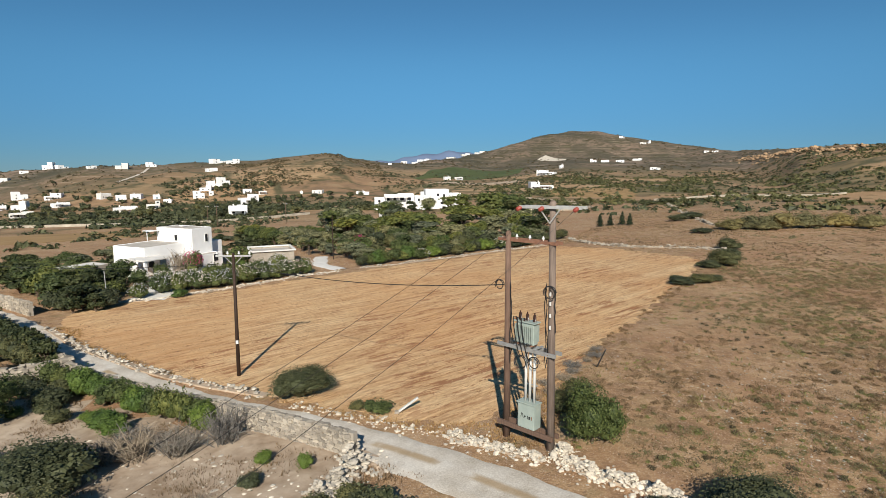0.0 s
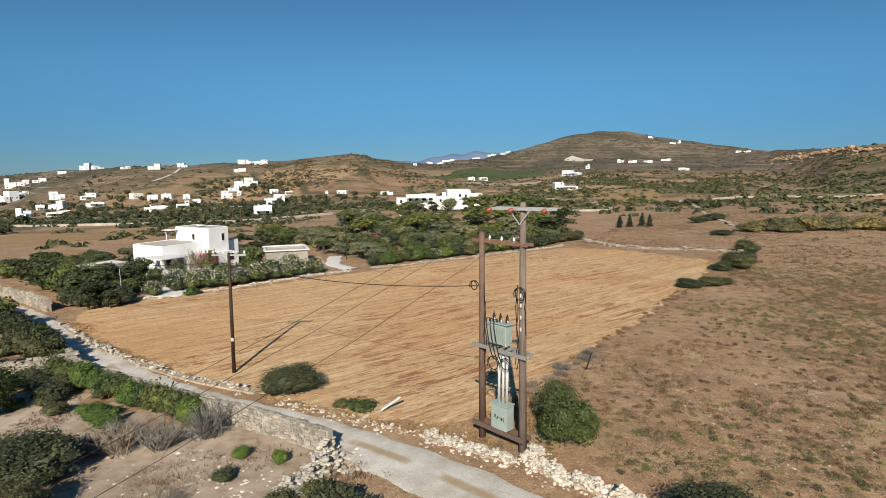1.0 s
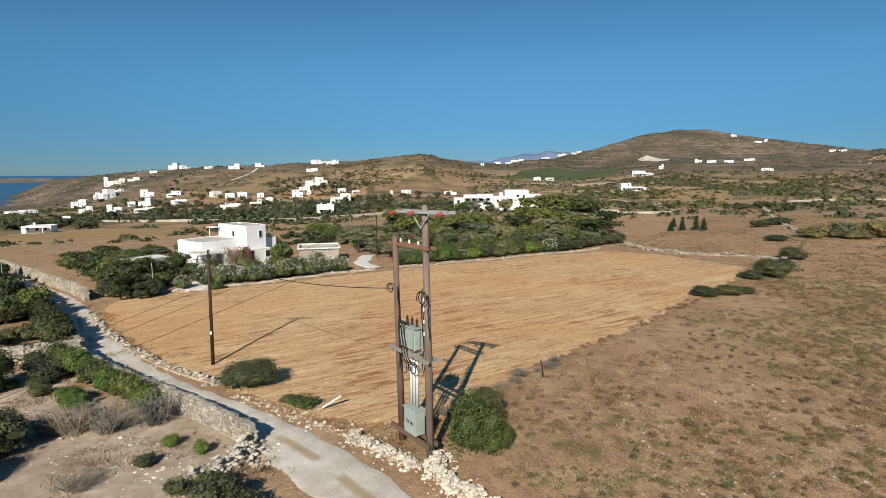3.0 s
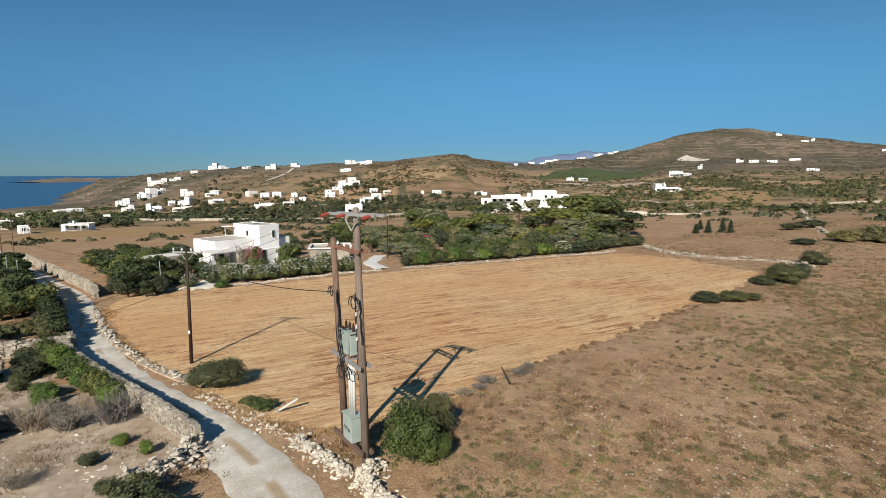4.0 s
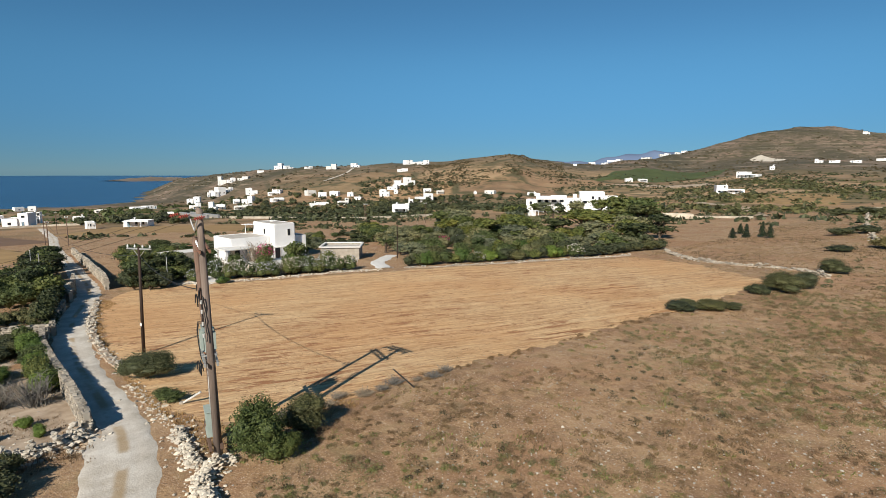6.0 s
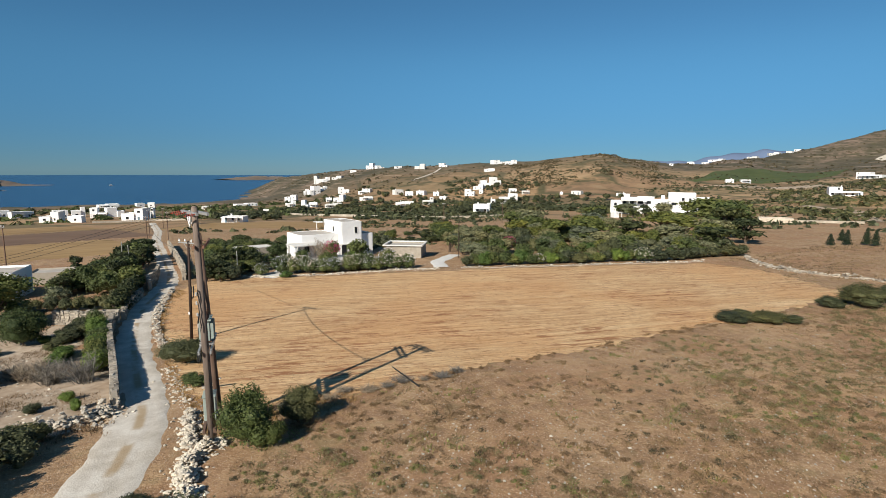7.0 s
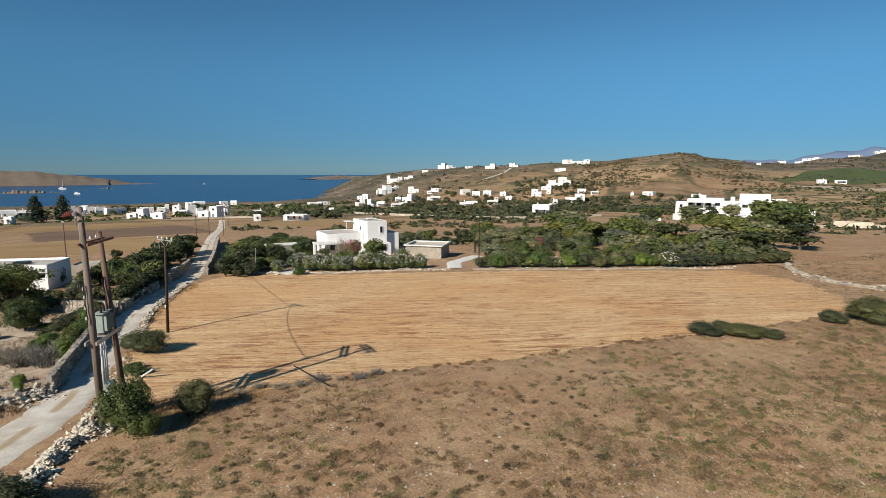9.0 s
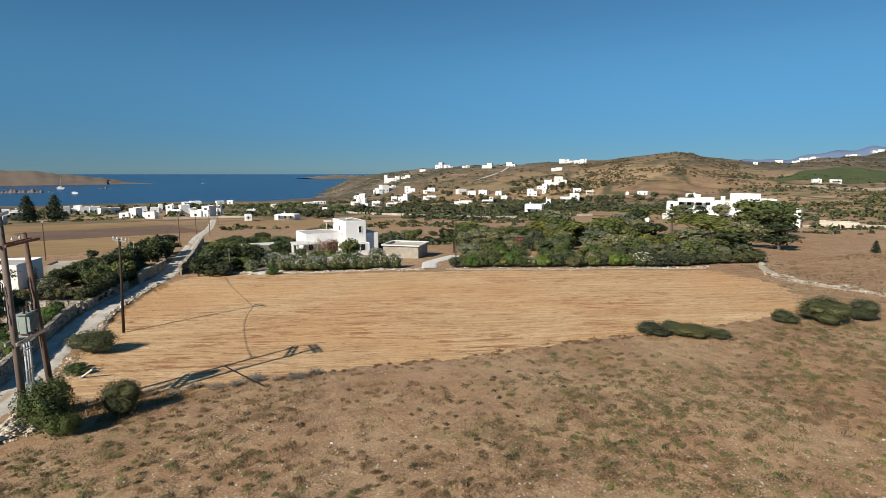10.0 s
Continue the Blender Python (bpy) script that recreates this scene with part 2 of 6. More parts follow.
def road_mat():
    m, t, b = nodes_of("gravel_road", 0.95)
    fine, mid = noise_at(t, 14.0, 5), noise_at(t, 0.8, 5)
    col = ramp(t, mid, (0.36, (0.42, 0.37, 0.30)), (0.5, (0.54, 0.49, 0.42)), (0.64, (0.66, 0.62, 0.55)))
    col = mix(t, 0.35, col, ramp(t, fine, (0.36, (0.36, 0.31, 0.25)), (0.64, (0.70, 0.66, 0.58))))
    uv = t.nodes.new("ShaderNodeUVMap").outputs["UV"]
    sep = t.nodes.new("ShaderNodeSeparateXYZ")
    t.links.new(uv, sep.inputs[0])
    off = math_node(t, "ABSOLUTE", math_node(t, "SUBTRACT", sep.outputs["X"], 0.47), 0)
    strip = math_node(t, "SUBTRACT", 1.0, step(t, off, 0.03, 0.12))
    strip = math_node(t, "MULTIPLY", strip, step(t, noise_at(t, 0.35, 5), 0.42, 0.56))
    col = mix(t, math_node(t, "MULTIPLY", strip, 0.75), col, (0.34, 0.23, 0.11))
    t.links.new(col, b.inputs["Base Color"])
    bump(t, b, mix(t, 0.4, fine, mid), 0.5, 0.06)
    return m


def sea_mat():
    m, t, b = nodes_of("sea_water", 0.25)
    b.inputs["Specular IOR Level"].default_value = 0.3
    col = ramp(t, noise_at(t, 0.012, 4, None, (0.3, 1, 1)), (0.35, (0.006, 0.030, 0.085)), (0.65, (0.010, 0.045, 0.115)))
    t.links.new(col, b.inputs["Base Color"])
    bump(t, b, noise_at(t, 0.25, 6), 0.6, 0.6)
    return m


M = dict(
    ground=ground_mat(), field=field_mat(), road=road_mat(), sea=sea_mat(),
    white=simple("whitewash", (0.74, 0.73, 0.71), (0.84, 0.83, 0.81), 1.2, 0.8, relief=0.15),
    offwhite=simple("weathered_whitewash", (0.55, 0.53, 0.49), (0.74, 0.72, 0.68), 0.8, 0.85),
    concrete=simple("roof_screed", (0.34, 0.31, 0.27), (0.52, 0.48, 0.43), 0.8, 0.9),
    glass=simple("dark_pane", (0.012, 0.014, 0.017), (0.03, 0.032, 0.036), 0.5, 0.15, relief=0.0),
    shutter=simple("painted_shutter", (0.10, 0.16, 0.2), (0.16, 0.23, 0.28), 2.0, 0.6),
    stone=simple("field_stone", (0.20, 0.175, 0.145), (0.46, 0.42, 0.36), 2.5, 0.95, relief=0.7, depth=0.04, island=0.3, obj=0.25),
    rubble=simple("pale_rubble", (0.33, 0.30, 0.255), (0.60, 0.56, 0.495), 2.5, 0.95, relief=0.7, depth=0.04, island=0.25, obj=0.25),
    ochrerock=simple("ochre_rock", (0.24, 0.16, 0.095), (0.48, 0.33, 0.20), 0.4, 0.95, relief=0.7, depth=0.3, island=0.3),
    mortar=simple("lime_mortar", (0.24, 0.21, 0.17), (0.40, 0.36, 0.30), 2.0, 0.95),
    wood=simple("weathered_pole_wood", (0.075, 0.045, 0.032), (0.20, 0.13, 0.095), 3.0, 0.85, relief=0.6, depth=0.01, stretch=(6, 6, 0.3)),
    greywood=simple("grey_pole_wood", (0.10, 0.075, 0.06), (0.27, 0.21, 0.17), 3.0, 0.85, relief=0.6, depth=0.01, stretch=(6, 6, 0.3)),
    tarwood=simple("tarred_pole_wood", (0.022, 0.014, 0.010), (0.06, 0.036, 0.025), 3.0, 0.7, relief=0.5, depth=0.01, stretch=(6, 6, 0.3)),
    steel=simple("galvanised_steel", (0.34, 0.34, 0.33), (0.52, 0.52, 0.5), 5.0, 0.5, 0.6, relief=0.1),
    rust=simple("rusty_steel", (0.14, 0.06, 0.035), (0.27, 0.15, 0.1), 5.0, 0.85),
    green=simple("grey_green_enamel", (0.25, 0.30, 0.27), (0.35, 0.40, 0.36), 3.0, 0.5, relief=0.05),
    redclay=simple("red_insulator", (0.20, 0.035, 0.025), (0.32, 0.07, 0.05), 5.0, 0.35),
    brown=simple("brown_porcelain", (0.025, 0.014, 0.011), (0.06, 0.03, 0.022), 5.0, 0.25),
    porcelain=simple("white_porcelain", (0.5, 0.5, 0.48), (0.7, 0.7, 0.68), 5.0, 0.25),
    pvc=simple("grey_conduit", (0.46, 0.46, 0.43), (0.58, 0.58, 0.55), 3.0, 0.5, relief=0.05),
    cable=simple("black_cable", (0.012, 0.012, 0.012), (0.03, 0.03, 0.03), 8.0, 0.6),
    bark=simple("bark", (0.06, 0.045, 0.032), (0.16, 0.12, 0.09), 4.0, 0.95, relief=0.8, depth=0.03),
    paint=simple("black_stencil", (0.01, 0.01, 0.01), (0.02, 0.02, 0.02), 8.0, 0.7),
    soil=simple("garden_soil", (0.24, 0.17, 0.11), (0.55, 0.45, 0.345), 1.5, 0.95, relief=0.7, depth=0.08),
    ochre=simple("ochre_field", (0.20, 0.125, 0.055), (0.38, 0.25, 0.115), 0.25, 0.95, stretch=(1, 0.3, 1)),
    plough=simple("ploughed_earth", (0.10, 0.065, 0.045), (0.20, 0.125, 0.08), 0.2, 0.95, stretch=(1, 0.3, 1)),
    vine=simple("vineyard_green", (0.045, 0.065, 0.02), (0.10, 0.115, 0.04), 0.3, 0.9),
    # aerial haze painted in: far rock coloured blue, close to the sky
    haze=simple("haze_tinted_mountain", (0.13, 0.18, 0.28), (0.15, 0.20, 0.30), 0.002, 1.0, relief=0.0),
    isle=simple("island_rock", (0.12, 0.095, 0.075), (0.22, 0.17, 0.13), 0.02, 1.0, relief=0.0),
    leaf=leaf_mat("shrub_leaves", (0.042, 0.062, 0.02), (0.145, 0.172, 0.06), 0.6, 0.3),
    lentisk=leaf_mat("lentisk_leaves", (0.036, 0.046, 0.022), (0.115, 0.122, 0.058)),
    olive=leaf_mat("olive_leaves", (0.095, 0.107, 0.06), (0.23, 0.24, 0.14), 0.6, 0.3),
    pine=leaf_mat("pine_needles", (0.06, 0.08, 0.022), (0.18, 0.195, 0.055), 0.6, 0.3),
    cypress=leaf_mat("cypress_needles", (0.012, 0.022, 0.012), (0.035, 0.052, 0.024)),
    bright=leaf_mat("young_leaves", (0.05, 0.09, 0.018), (0.13, 0.19, 0.045)),
    palm=leaf_mat("palm_fronds", (0.05, 0.07, 0.02), (0.13, 0.15, 0.05)),
    dry=leaf_mat("dry_twigs", (0.13, 0.115, 0.095), (0.29, 0.265, 0.225), 0.9),
    straw=leaf_mat("dry_grass", (0.20, 0.13, 0.06), (0.42, 0.30, 0.15), 0.9, 0.42),
    weed=leaf_mat("green_weed", (0.15, 0.16, 0.05), (0.32, 0.32, 0.12), 0.9, 0.42),
    heath=leaf_mat("dry_heath", (0.052, 0.046, 0.028), (0.12, 0.105, 0.064), 0.9),
    darkleaf=leaf_mat("dark_leaves", (0.02, 0.03, 0.012), (0.075, 0.088, 0.036)),
    laneleaf=leaf_mat("lane_bush_leaves", (0.036, 0.056, 0.016), (0.12, 0.145, 0.045)),
    greytuft=leaf_mat("grey_green_tuft", (0.145, 0.135, 0.062), (0.30, 0.275, 0.13), 0.9, 0.42),
    thistle=leaf_mat("brown_tuft", (0.15, 0.098, 0.055), (0.33, 0.23, 0.13), 0.9, 0.42),
    blossom=leaf_mat("white_blossom", (0.55, 0.52, 0.5), (0.8, 0.78, 0.76)),
    pink=leaf_mat("magenta_blossom", (0.25, 0.02, 0.10), (0.45, 0.05, 0.22)),
)

# ---- building helpers ----
def H(x, y):
    return float(height(x, y))


def part(name, bm, material, parent=None, label="", flat=True):
    """Links a bmesh as one mesh object under a thing or a part."""
    me = bpy.data.meshes.new(name)
    bmesh.ops.recalc_face_normals(bm, faces=bm.faces)
    bm.to_mesh(me)
    bm.free()
    me.materials.append(material)
    if not flat:
        for p in me.polygons:
            p.use_smooth = True
    ob = new(name, me)
    ob.parent = parent
    if label:
        tagged(ob, label)
    return ob


def sheet(name, verts, faces, material, parent=None, flat=True):
    """Links arrays of points and faces as one mesh object."""
    me = bpy.data.meshes.new(name)
    me.from_pydata(np.asarray(verts).tolist(), [], np.asarray(faces).tolist() if not isinstance(faces, list) else faces)
    me.materials.append(material)
    if not flat:
        me.polygons.foreach_set("use_smooth", [True] * len(me.polygons))
    ob = new(name, me)
    ob.parent = parent
    return ob


def root(name, x, y, z, rz=0.0):
    ob = new(name)
    ob.empty_display_size = 0.3
    ob.matrix_basis = pose(x, y, z, 0, 0, rz)
    return ob


def box(bm, cx, cy, cz, sx, sy, sz, bevel=0.0, rz=0.0, rx=0.0, ry=0.0):
    """A box with its centre and sizes, added to bm."""
    made = bmesh.ops.create_cube(bm, size=1.0, matrix=pose(cx, cy, cz, rx, ry, rz) @ Matrix.Diagonal((sx, sy, sz, 1)))
    if bevel:
        edges = list({e for v in made["verts"] for e in v.link_edges})
        bmesh.ops.bevel(bm, geom=edges, offset=bevel, segments=2, profile=0.5, affect="EDGES")


def rod(bm, a, b, r1, r2=None, seg=10):
    """A tapered round bar from a to b."""
    a, b = Vector(a), Vector(b)
    d = b - a
    m = Matrix.Translation((a + b) / 2) @ d.to_track_quat("Z", "Y").to_matrix().to_4x4()
    bmesh.ops.create_cone(bm, cap_ends=True, segments=seg, radius1=r1, radius2=r1 if r2 is None else r2, depth=d.length, matrix=m)


def tube(bm, pts, r, seg=6):
    """One bent round bar through the points."""
    pts = [Vector(p) for p in pts]
    last = None
    for i, p in enumerate(pts):
        d = (pts[min(i + 1, len(pts) - 1)] - pts[max(i - 1, 0)]).normalized()
        u = d.orthogonal().normalized() if last is None else (last - d * last.dot(d)).normalized()
        last, w = u, d.cross(u)
        ring = [bm.verts.new(p + (u * math.cos(k * 6.2832 / seg) + w * math.sin(k * 6.2832 / seg)) * r) for k in range(seg)]
        if i:
            for k in range(seg):
                bm.faces.new((prev[k], prev[(k + 1) % seg], ring[(k + 1) % seg], ring[k]))
        else:
            bm.faces.new(ring)
        prev = ring
    bm.faces.new(prev)


def sag(a, b, drop, n=14):
    a, b = Vector(a), Vector(b)
    return [a.lerp(b, i / n) - Vector((0, 0, drop * 4 * (i / n) * (1 - i / n))) for i in range(n + 1)]


def along(pts, n):
    """n points evenly spread on a polyline."""
    p = np.array(pts, float)
    s = np.concatenate(([0], np.cumsum(np.linalg.norm(np.diff(p, axis=0), axis=1))))
    q = np.linspace(0, s[-1], n)
    return np.stack([np.interp(q, s, p[:, i]) for i in range(p.shape[1])], 1)


def soft(pts, n):
    """The same, with rounded corners."""
    p = along(pts, n)
    for _ in range(max(2, n // 25)):
        p[1:-1] = (p[:-2] + 2 * p[1:-1] + p[2:]) / 4
    return p


def grid_faces(n, m):
    i, j = np.meshgrid(np.arange(n - 1), np.arange(m - 1), indexing="ij")
    a = (i * m + j).ravel()
    return np.stack([a, a + m, a + m + 1, a + 1], 1)


def patch(name, south, east, north, west, n, material, lift=0.03, ragged=0.5):
    """A piece of land between four border lines, laid on the ground."""
    s, e, no, w = soft(south, n), soft(east, n), soft(north, n), soft(west, n)
    u, v = np.meshgrid(np.linspace(0, 1, n), np.linspace(0, 1, n), indexing="ij")
    U, V = u[..., None], v[..., None]
    p = (1 - V) * s[:, None] + V * no[:, None] + (1 - U) * w[None] + U * e[None]
    p = p - ((1 - U) * (1 - V) * s[0] + U * (1 - V) * s[-1] + (1 - U) * V * no[0] + U * V * no[-1])
    rim = np.exp(-np.minimum(np.minimum(u, 1 - u), np.minimum(v, 1 - v)) * 25)
    x, y = p[..., 0], p[..., 1]
    x = x + rim * ragged * (np.sin(y * 1.7) * 0.5 + np.sin(y * 4.1 + 1) * 0.3 + np.sin(x * 2.3) * 0.3)
    y = y + rim * ragged * (np.sin(x * 1.9) * 0.5 + np.sin(x * 4.7 + 2) * 0.3)
    z = height(x, y) + lift * (1 - 0.9 * rim)
    return sheet(name, np.stack([x, y, z], -1).reshape(-1, 3), grid_faces(n, n), material, flat=False)


def ribbon(name, line, widths, n, material, lift=0.05, cols=9):
    c = soft(line, n)
    t = np.gradient(c, axis=0)
    t /= np.linalg.norm(t, axis=1)[:, None]
    nrm = np.stack([-t[:, 1], t[:, 0]], 1)
    w = np.interp(np.linspace(0, 1, n), np.linspace(0, 1, len(widths)), widths)
    u = np.linspace(-0.5, 0.5, cols)
    jag = (np.sin(c[:, 0] * 2.1) * 0.12 + np.sin(c[:, 1] * 5.3 + c[:, 0]) * 0.1)[:, None] * (np.abs(u) > 0.45)
    p = c[:, None] + nrm[:, None] * (w[:, None] * u[None] + jag)[..., None]
    z = height(p[..., 0], p[..., 1]) + lift - 0.09 * (np.abs(u)[None] > 0.45) - 0.03 * np.exp(-((np.abs(u) - 0.24) / 0.09) ** 2)[None]
    ob = sheet(name, np.concatenate([p, z[..., None]], -1).reshape(-1, 3), grid_faces(n, cols), material, flat=False)
    uv = ob.data.uv_layers.new(name="UVMap")
    k = np.zeros(len(ob.data.loops), int)
    ob.data.loops.foreach_get("vertex_index", k)
    uv.data.foreach_set("uv", np.stack([u[k % cols] + 0.5, (k // cols) * 0.3], 1).ravel())
    return ob

# ---- the land ----
def steps(lo, hi, fine, coarse, reach):
    """Coordinates: close together from lo to hi, wider apart out to the reach on both sides."""
    mid = list(np.arange(lo, hi + fine, fine))
    up, d = [mid[-1]], fine
    while up[-1] < reach:
        d = min(d * 1.07, coarse) if up[-1] < 1650 else d * 1.25
        up.append(up[-1] + d)
    down, d = [mid[0]], fine
    while down[-1] > -reach:
        d = min(d * 1.07, coarse) if down[-1] > -1650 else d * 1.25
        down.append(down[-1] - d)
    return np.array(down[:0:-1] + mid + up[1:])


gx, gy = steps(-70, 45, 1.0, 13.5, 5600), steps(5, 120, 1.0, 13.5, 5600)
GX, GY = np.meshgrid(gx, gy, indexing="ij")
ground = sheet("ground", np.stack([GX, GY, height(GX, GY)], -1).reshape(-1, 3), grid_faces(len(gx), len(gy)), M["ground"], flat=False)
tagged(ground, "dry brown island ground with scrub and bare soil", "ground", kind="structure")

sx = np.concatenate([-np.geomspace(200, 6000, 40)[::-1], [0.0]])
sy = np.linspace(-6000, 6000, 81)
SX, SY = np.meshgrid(sx, sy, indexing="ij")
sea = sheet("water", np.stack([SX, SY, np.full_like(SX, SEA)], -1).reshape(-1, 3), grid_faces(len(sx), len(sy)), M["sea"])
tagged(sea, "deep blue open sea reaching the horizon", "sea", kind="structure")

FIELD_S = [(-58.0, 34.6), (-54.5, 31.2), (-50.5, 29.0), (-43, 27.0), (-31, 24.6), (-22, 23.4), (-14, 23.0), (-9, 24.2)]
FIELD_E = [(-9, 24.2), (-6.8, 35), (-4.6, 48), (-2, 64), (-0.8, 80)]
FIELD_N = [(-24.5, 97), (-12, 92), (-0.8, 80)]
FIELD_W = [(-58.0, 34.6), (-55.6, 39.5), (-50, 49), (-40.5, 68), (-31, 87), (-24.5, 97)]
field = patch("stubble_field", FIELD_S, FIELD_E, FIELD_N, FIELD_W, 120, M["field"], 0.05, 0.6)
tagged(field, "mown golden stubble field with faint reaping rows", "field", kind="structure")

ROAD = [(70, -16), (40, -2), (10, 11.8), (3, 15.0), (-5.4, 18.4), (-11.7, 20.4), (-18, 20.8), (-24, 21.4), (-29, 22.0), (-35, 22.9), (-45, 25.0), (-51, 27.2), (-57.5, 29.4), (-66, 31.0), (-87, 33.9), (-118, 37.9), (-136.5, 40.4), (-155, 43.6), (-173, 46.7), (-187, 48.6), (-240, 55)]
road = ribbon("road", ROAD, (4.4, 4.3, 4.1, 3.2, 2.8, 2.7, 2.6, 2.6, 2.5, 2.5, 2.5, 2.5, 2.5), 520, M["road"], 0.06)
tagged(road, "pale gravel lane with two wheel tracks", "road", kind="structure")

# plots of the valley
def plot(name, cx, cy, w, d, rz, mat, label, n=40, lift=0.12):
    c, s = math.cos(radians(rz)), math.sin(radians(rz))
    q = [(cx + c * a - s * b, cy + s * a + c * b) for a, b in ((-w / 2, -d / 2), (w / 2, -d / 2), (w / 2, d / 2), (-w / 2, d / 2))]
    ob = patch(name, [q[0], q[1]], [q[1], q[2]], [q[3], q[2]], [q[0], q[3]], n, M[mat], lift, 1.5)
    return tagged(ob, label, "field", kind="structure")


# ---- houses ----
def volume(parent, x0, x1, y0, y1, z0, z1, mat="white", roof="concrete", soft_edge=0.06, rim=0.25, dip=0.2):
    """A flat-roofed block with a low parapet round the roof."""
    bm = bmesh.new()
    box(bm, (x0 + x1) / 2, (y0 + y1) / 2, (z0 + z1) / 2, x1 - x0, y1 - y0, z1 - z0)
    up = [f for f in bm.faces if f.normal.z > 0.9]
    rim = min(rim, (x1 - x0) / 4, (y1 - y0) / 4)
    bmesh.ops.inset_region(bm, faces=up, thickness=rim, depth=0)
    bmesh.ops.translate(bm, verts=list({v for f in up for v in f.verts}), vec=(0, 0, -dip))
    if soft_edge:
        bmesh.ops.bevel(bm, geom=[e for e in bm.edges if not any(f in up for f in e.link_faces)], offset=soft_edge, segments=2, affect="EDGES")
    w = part("wall", bm, M[mat], parent)
    bm = bmesh.new()
    box(bm, (x0 + x1) / 2, (y0 + y1) / 2, z1 - dip + 0.012, x1 - x0 - 2 * rim - 0.02, y1 - y0 - 2 * rim - 0.02, 0.02)
    part("roof", bm, M[roof], parent)
    return w


def opening(parent, kind, x, y, z, w, h, rz, mat="glass", frame_mat="offwhite"):
    """A window or door: a frame round a set-back pane, on a wall that faces -y before the turn rz."""
    bm = bmesh.new()
    t = 0.07
    for dx, dz, sx, sz in ((-w / 2, 0, t, h + t), (w / 2, 0, t, h + t), (0, h / 2, w - t, t), (0, -h / 2, w - t, t)):
        box(bm, dx, 0, dz, sx, 0.08, sz)
    f = part(kind, bm, M[frame_mat], parent)
    f.matrix_basis = pose(x, y, z, 0, 0, rz)
    bm = bmesh.new()
    box(bm, 0, 0.0, 0, w - t, 0.03, h - t)
    part("pane", bm, M[mat], f)
    return f


VILLA_LABEL = ("white cubic island house with flat roof", "low whitewashed flat-roofed house on dry slope", "white stepped two-block house with dark windows")


def villa(x, y, w, h, turn=None, name="house"):
    """A whitewashed cubic house that fills about w by h metres as seen from the field."""
    rnd = random.Random(int(x * 7 + y * 13))
    toward = math.degrees(math.atan2(18 - y, 15 - x)) + 90
    rz = toward + (rnd.uniform(-28, 28) if turn is None else turn)
    w = w * 0.88
    d = min(max(w * rnd.uniform(0.55, 0.85), 3.5), 11)
    ob = root(name, x, y, H(x, y) - 0.5, rz)
    tagged(ob, VILLA_LABEL[rnd.randrange(3)], "house", "houses of the village")
    mat = "white" if rnd.random() < 0.85 else "offwhite"
    h += 0.5
    if h > 5 or w > 9:
        cut = rnd.uniform(-0.15, 0.2) * w
        low = max(2.6, h * rnd.uniform(0.55, 0.72)) if h > 4.2 else h * 0.85
        if rnd.random() < 0.5:
            volume(ob, -w / 2, cut, 0, d, 0, h, mat, "offwhite", 0)
            volume(ob, cut, w / 2, -0.8, d * 0.9, 0, low, mat, "offwhite", 0)
            spans = ((-w / 2, cut, 0, h), (cut, w / 2, -0.8, low))
        else:
            volume(ob, -w / 2, cut, -0.8, d * 0.9, 0, low, mat, "offwhite", 0)
            volume(ob, cut, w / 2, 0, d, 0, h, mat, "offwhite", 0)
            spans = ((-w / 2, cut, -0.8, low), (cut, w / 2, 0, h))
    else:
        volume(ob, -w / 2, w / 2, 0, d, 0, h, mat, "offwhite", 0)
        spans = ((-w / 2, w / 2, 0, h),)
    far = math.hypot(x, y) > 600
    for a, b, y0, top in spans:
        levels = [1.7] if top < 5 else [1.7, 4.6]
        for z in levels:
            n = max(1, int((b - a) / (4.2 if far else 2.9)))
            for i in range(n):
                if rnd.random() < 0.25 or z + 0.8 > top:
                    continue
                px = a + (b - a) * (i + 0.5) / n + rnd.uniform(-0.3, 0.3)
                if rnd.random() < 0.25 and z < 2:
                    opening(ob, "door", px, y0 - 0.02, 1.45, 1.0, 2.0, 0, "shutter")
                else:
                    opening(ob, "window", px, y0 - 0.02, z + 0.1, rnd.choice((0.8, 1.0, 1.3)), rnd.choice((1.0, 1.2)), 0)
    if rnd.random() < 0.6 and not far:
        bm = bmesh.new()
        cx = rnd.uniform(-0.3, 0.3) * w
        box(bm, cx, d * 0.6, h + 0.3, 0.5, 0.5, 1.0)
        box(bm, cx, d * 0.6, h + 0.85, 0.65, 0.65, 0.08)
        part("chimney", bm, M[mat], ob)
    if rnd.random() < 0.35 and not far:
        bm = bmesh.new()
        for px in (-0.35 * w, 0.35 * w):
            rod(bm, (px, -3.0, 0), (px, -3.0, 2.7), 0.12, seg=6)
        box(bm, 0, -1.9, 2.75, w * 0.8, 2.4, 0.12)
        part("pergola", bm, M[mat], ob)
    return ob


# the near house with its tower
hs = tagged(root("tower_house", 0, 0, 0), "white two-storey cubic house with flat roof and garden", "house")
volume(hs, -76.8, -69.3, 59.2, 63.1, -4.2, 2.5, rim=0.3, dip=0.12, soft_edge=0.12)
volume(hs, -77.4, -70.8, 52.4, 59.18, -4.2, 0.45, rim=0.3, dip=0.12, soft_edge=0.1)
volume(hs, -76.5, -70.1, 63.12, 65.7, -4.2, 0.2, rim=0.25, dip=0.12, soft_edge=0.1)
volume(hs, -69.28, -67.2, 57.6, 63.0, -4.2, -1.3, rim=0.3, dip=0.12, soft_edge=0.1)
opening(hs, "window", -69.26, 61.9, 0.9, 0.55, 1.15, 90)
